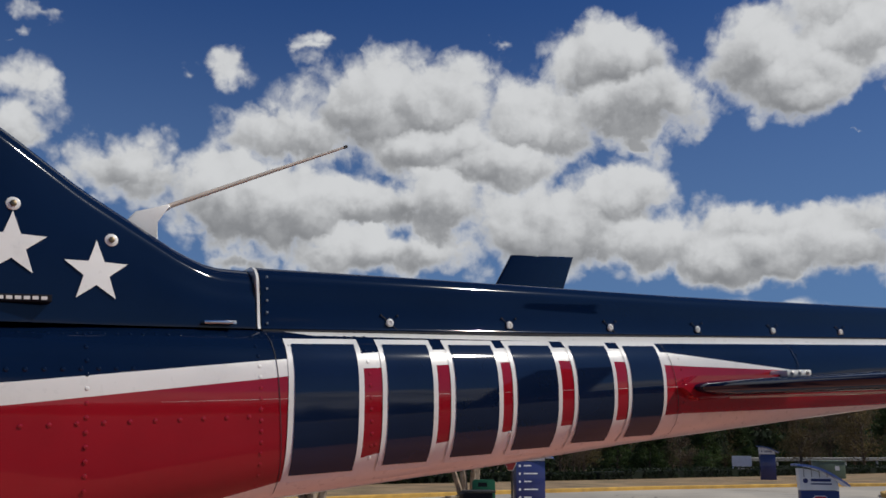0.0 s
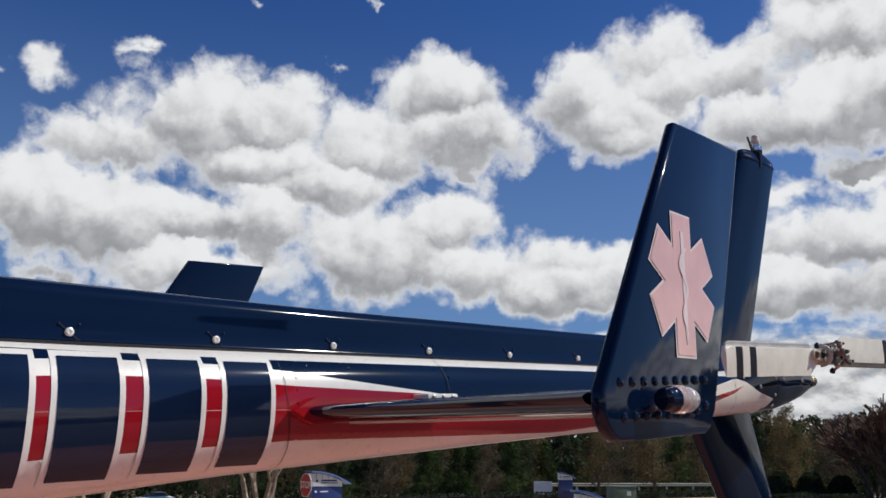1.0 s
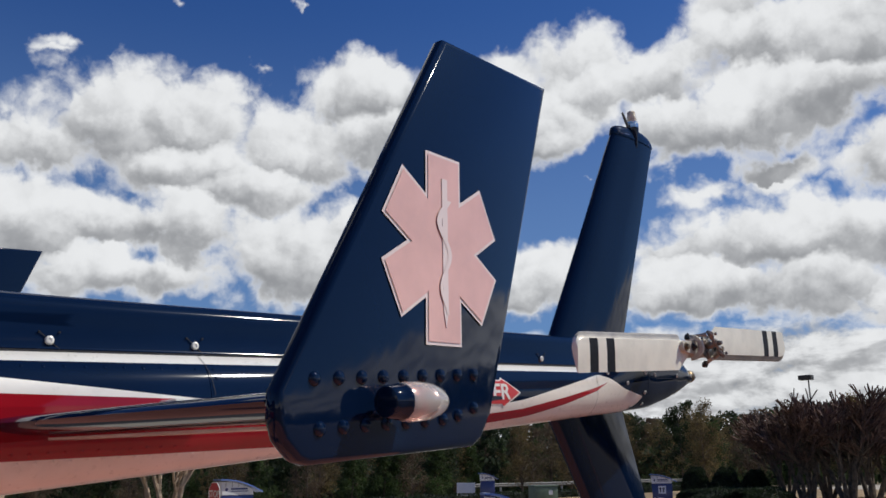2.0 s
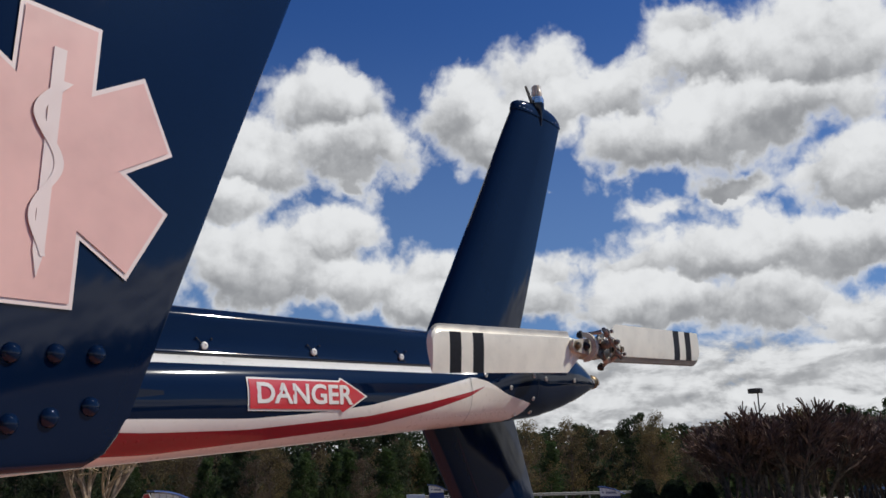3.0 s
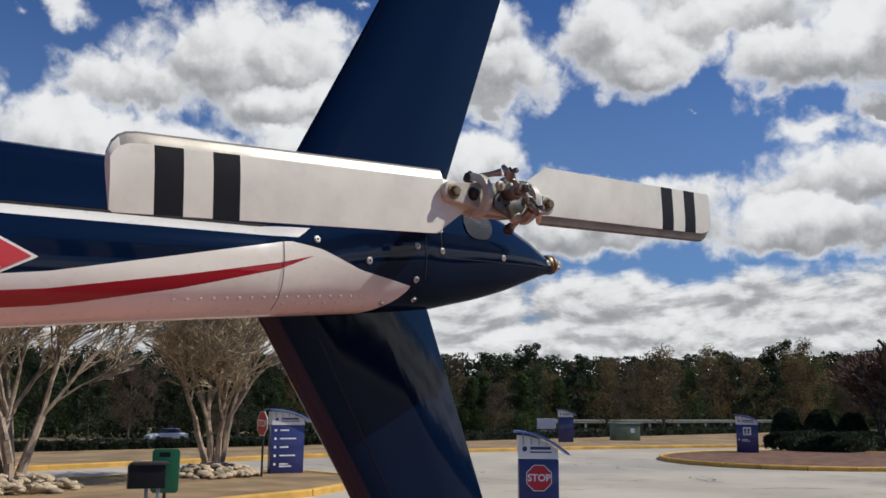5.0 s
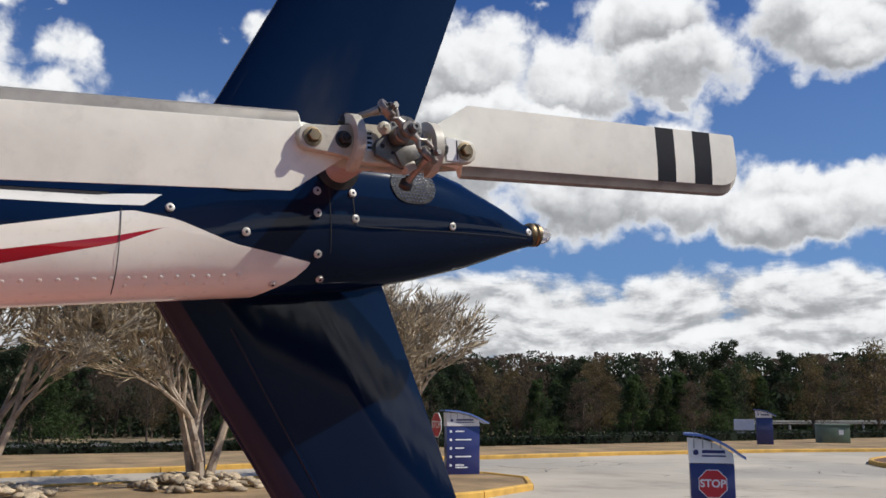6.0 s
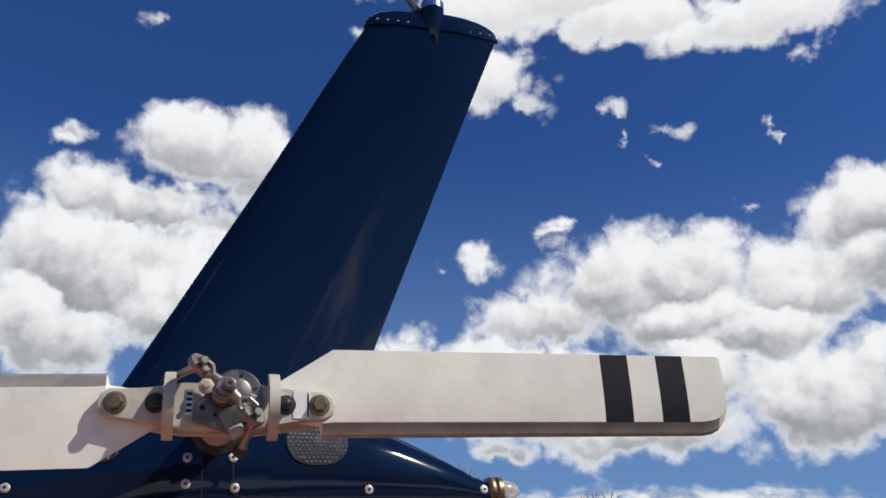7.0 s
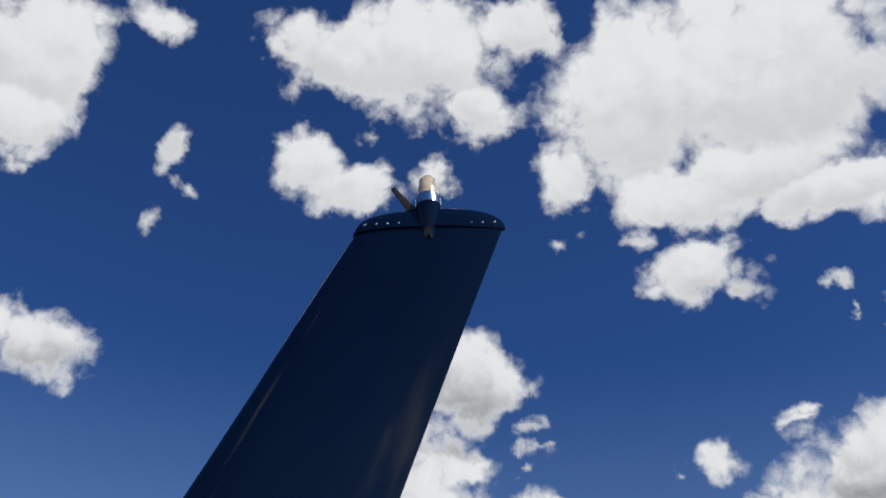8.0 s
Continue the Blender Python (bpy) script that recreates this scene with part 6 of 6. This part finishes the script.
root = thing("letter_box", pose(4.16, 11.14, 0, 0, 0, -20), "black post box on metal posts beside the lot", "mailbox")
bm = bmesh.new()
plate(bm, [(-0.26, 0.72), (0.24, 0.72), (0.24, 1.02), (0.2, 1.06), (-0.22, 1.06), (-0.26, 1.02)], -0.17, 0.17, 0.012)
part("box", bm, BLACK, root, "black metal box", 40)
bm = bmesh.new()
box(bm, (-0.2, -0.2, 1.04), (0.28, 0.2, 1.075), 0.008)
part("hood", bm, DARK_METAL, root, "", 40)
for px in (0.0, 0.16):
    bm = bmesh.new()
    box(bm, (px - 0.025, -0.025, 0), (px + 0.025, 0.025, 0.72), 0.004)
    part("post", bm, GALV, root, "", 40)
root = thing("green_board", pose(4.68, 11.69, 0, 0, 0, -30), "green rounded sign board on a thin post", "sign")
bm = bmesh.new()
plate(bm, [(-0.2, 0.62), (-0.17, 0.58), (0.17, 0.58), (0.2, 0.62), (0.2, 1.18), (0.17, 1.22), (-0.17, 1.22), (-0.2, 1.18)], -0.015, 0.015, 0.004)
board = part("board", bm, BOARD_GREEN, root, "green panel", 40)
bm = bmesh.new()
box(bm, (-0.1, -0.018, 1.1), (0.06, -0.014, 1.17))
part("print_bar", bm, BLACK, board)
bm = bmesh.new()
tube(bm, (0, 0.03, 0), (0, 0.03, 1.1), 0.025, 0.025, 8)
part("post", bm, DARK_METAL, root, "", 40)

root = thing("utility_cabinet", pose(42.0, 31.5, 0.1, 0, 0, -30), "grey-green electrical cabinet on the verge", "cabinet")
bm = bmesh.new()
box(bm, (-0.75, -0.5, 0), (0.75, 0.5, 0.92), 0.03)
body = part("body", bm, BOX_GREEN, root, "", 40)
bm = bmesh.new()
box(bm, (-0.79, -0.54, 0.92), (0.79, 0.54, 0.99), 0.02)
part("lid", bm, BOX_GREEN, root, "", 40)
bm = bmesh.new()
box(bm, (0.15, -0.504, 0.45), (0.4, -0.5, 0.7))
part("label_plate", bm, SIGN_WHITE, body)
root = thing("white_panel", pose(42.4, 38.0, 0, 0, 0, -40), "plain white panel on posts behind the verge", "panel")
bm = bmesh.new()
box(bm, (-0.6, -0.03, 0.45), (0.6, 0.03, 1.25), 0.01)
part("panel", bm, SIGN_WHITE, root)
for px in (-0.5, 0.5):
    bm = bmesh.new()
    box(bm, (px - 0.04, 0.03, 0), (px + 0.04, 0.1, 1.2), 0.005)
    part("post", bm, GALV, root)

root = thing("guard_rail", pose(0, 0, 0), "galvanised guard rail beyond the hedge", "guard rail")
for k in range(4, 12):
    a, b = Vector((36 + 4.2 * k, 47.5 - 0.15 * k, 0)), Vector((36 + 4.2 * (k + 1), 47.5 - 0.15 * (k + 1), 0))
    prof = [(0.0, 0.55), (-0.05, 0.6), (-0.05, 0.65), (0.0, 0.7), (-0.05, 0.75), (-0.05, 0.8), (0.0, 0.86), (0.012, 0.86), (0.012, 0.55)]
    bm = bmesh.new()
    loft(bm, [[e + Vector((0, u, z + 0.15)) for u, z in prof] for e in (a, b)])
    part("rail", bm, RAIL, root, "", 30)
    bm = bmesh.new()
    box(bm, (a.x - 0.06, a.y + 0.02, -0.5), (a.x + 0.06, a.y + 0.16, 0.98), 0.005)
    part("post", bm, GALV, root)

root = thing("lot_lamp", pose(-2 + 82 * math.cos(radians(20.3)), -1.4 + 82 * math.sin(radians(20.3)), 0), "tall dark lamp post with a box lantern in the far lot", "lamp post")
bm = bmesh.new()
tube(bm, (0, 0, 0), (0, 0, 9.3), 0.1, 0.06, 8)
part("pole", bm, DARK_METAL, root, "", 40)
bm = bmesh.new()
box(bm, (-0.35, -0.35, 9.25), (0.35, 0.75, 9.65), 0.03)
part("lantern", bm, DARK_METAL, root)
for x, y, h in ((9.75, 6.9, 0.2), (9.05, 6.85, 0.1)):
    root = thing("marker_cone", pose(x, y, 0.0), "small orange plastic marker on the paving", "marker", "orange markers on the paving")
    bm = bmesh.new()
    turned(bm, [(0.09, 0), (0.09, 0.012), (0.055, 0.014), (0.045, h * 0.75), (0.03, h), (0.012, h + 0.02)], None, 14)
    part("cone", bm, ORANGE, root, "", 40)


def sedan(x, y, z, turn, paint, label):
    root = thing("car", pose(x, y, z, 0, 0, turn), label, "car", "cars in the distance")
    bm = bmesh.new()
    rings = []
    for u, top, hw in ((-2.3, 0.75, 0.7), (-2.2, 0.9, 0.82), (-1.5, 0.98, 0.88), (0.9, 0.95, 0.88), (1.8, 0.82, 0.85), (2.25, 0.7, 0.75), (2.35, 0.55, 0.6)):
        rings.append([Vector((u, s, w)) for s, w in ((-hw * 0.92, 0.25), (-hw, 0.45), (-hw, top - 0.12), (-hw * 0.88, top), (hw * 0.88, top), (hw, top - 0.12), (hw, 0.45), (hw * 0.92, 0.25))])
    loft(bm, rings)
    part("body", bm, paint, root, "", 40)
    bm = bmesh.new()
    loft(bm, [[Vector((u, s, w)) for s, w in ((-hw, 0.93), (-hw * 0.78, top), (hw * 0.78, top), (hw, 0.93))] for u, top, hw in ((-1.75, 0.96, 0.74), (-1.0, 1.4, 0.76), (0.1, 1.42, 0.76), (1.1, 0.96, 0.76))])
    part("window_band", bm, CAR_GLASS, root, "dark tinted windows", 30)
    bm = bmesh.new()
    loft(bm, [[Vector((u, s, w)) for s, w in ((-hw, top - 0.04), (-hw * 0.9, top), (hw * 0.9, top), (hw, top - 0.04))] for u, top, hw in ((-1.15, 1.4, 0.6), (-0.6, 1.45, 0.64), (0.1, 1.44, 0.62))])
    part("roof", bm, paint, root, "", 40)
    for u in (-1.4, 1.42):
        for s in (-0.8, 0.8):
            bm = bmesh.new()
            turned(bm, [(0.2, -0.1), (0.31, -0.1), (0.33, -0.06), (0.33, 0.06), (0.31, 0.1), (0.2, 0.1)], pose(u, s, 0.33, 90), 18)
            w = part("wheel", bm, RUBBER, root, "", 40)
            bm = bmesh.new()
            turned(bm, [(0.19, -0.105), (0.19, 0.105)], pose(u, s, 0.33, 90), 12)
            part("rim", bm, GALV, w, "", 40)


sedan(42.0, 93.2, -2.16, 183, CAR_WHITE, "white sedan on the road beyond the hedge")
sedan(84, 21, 0.1, 60, BLACK, "dark car parked in the far lot")
sedan(96, 15, 0.1, 75, CAR_WHITE, "white car parked in the far lot")
build_rivets()
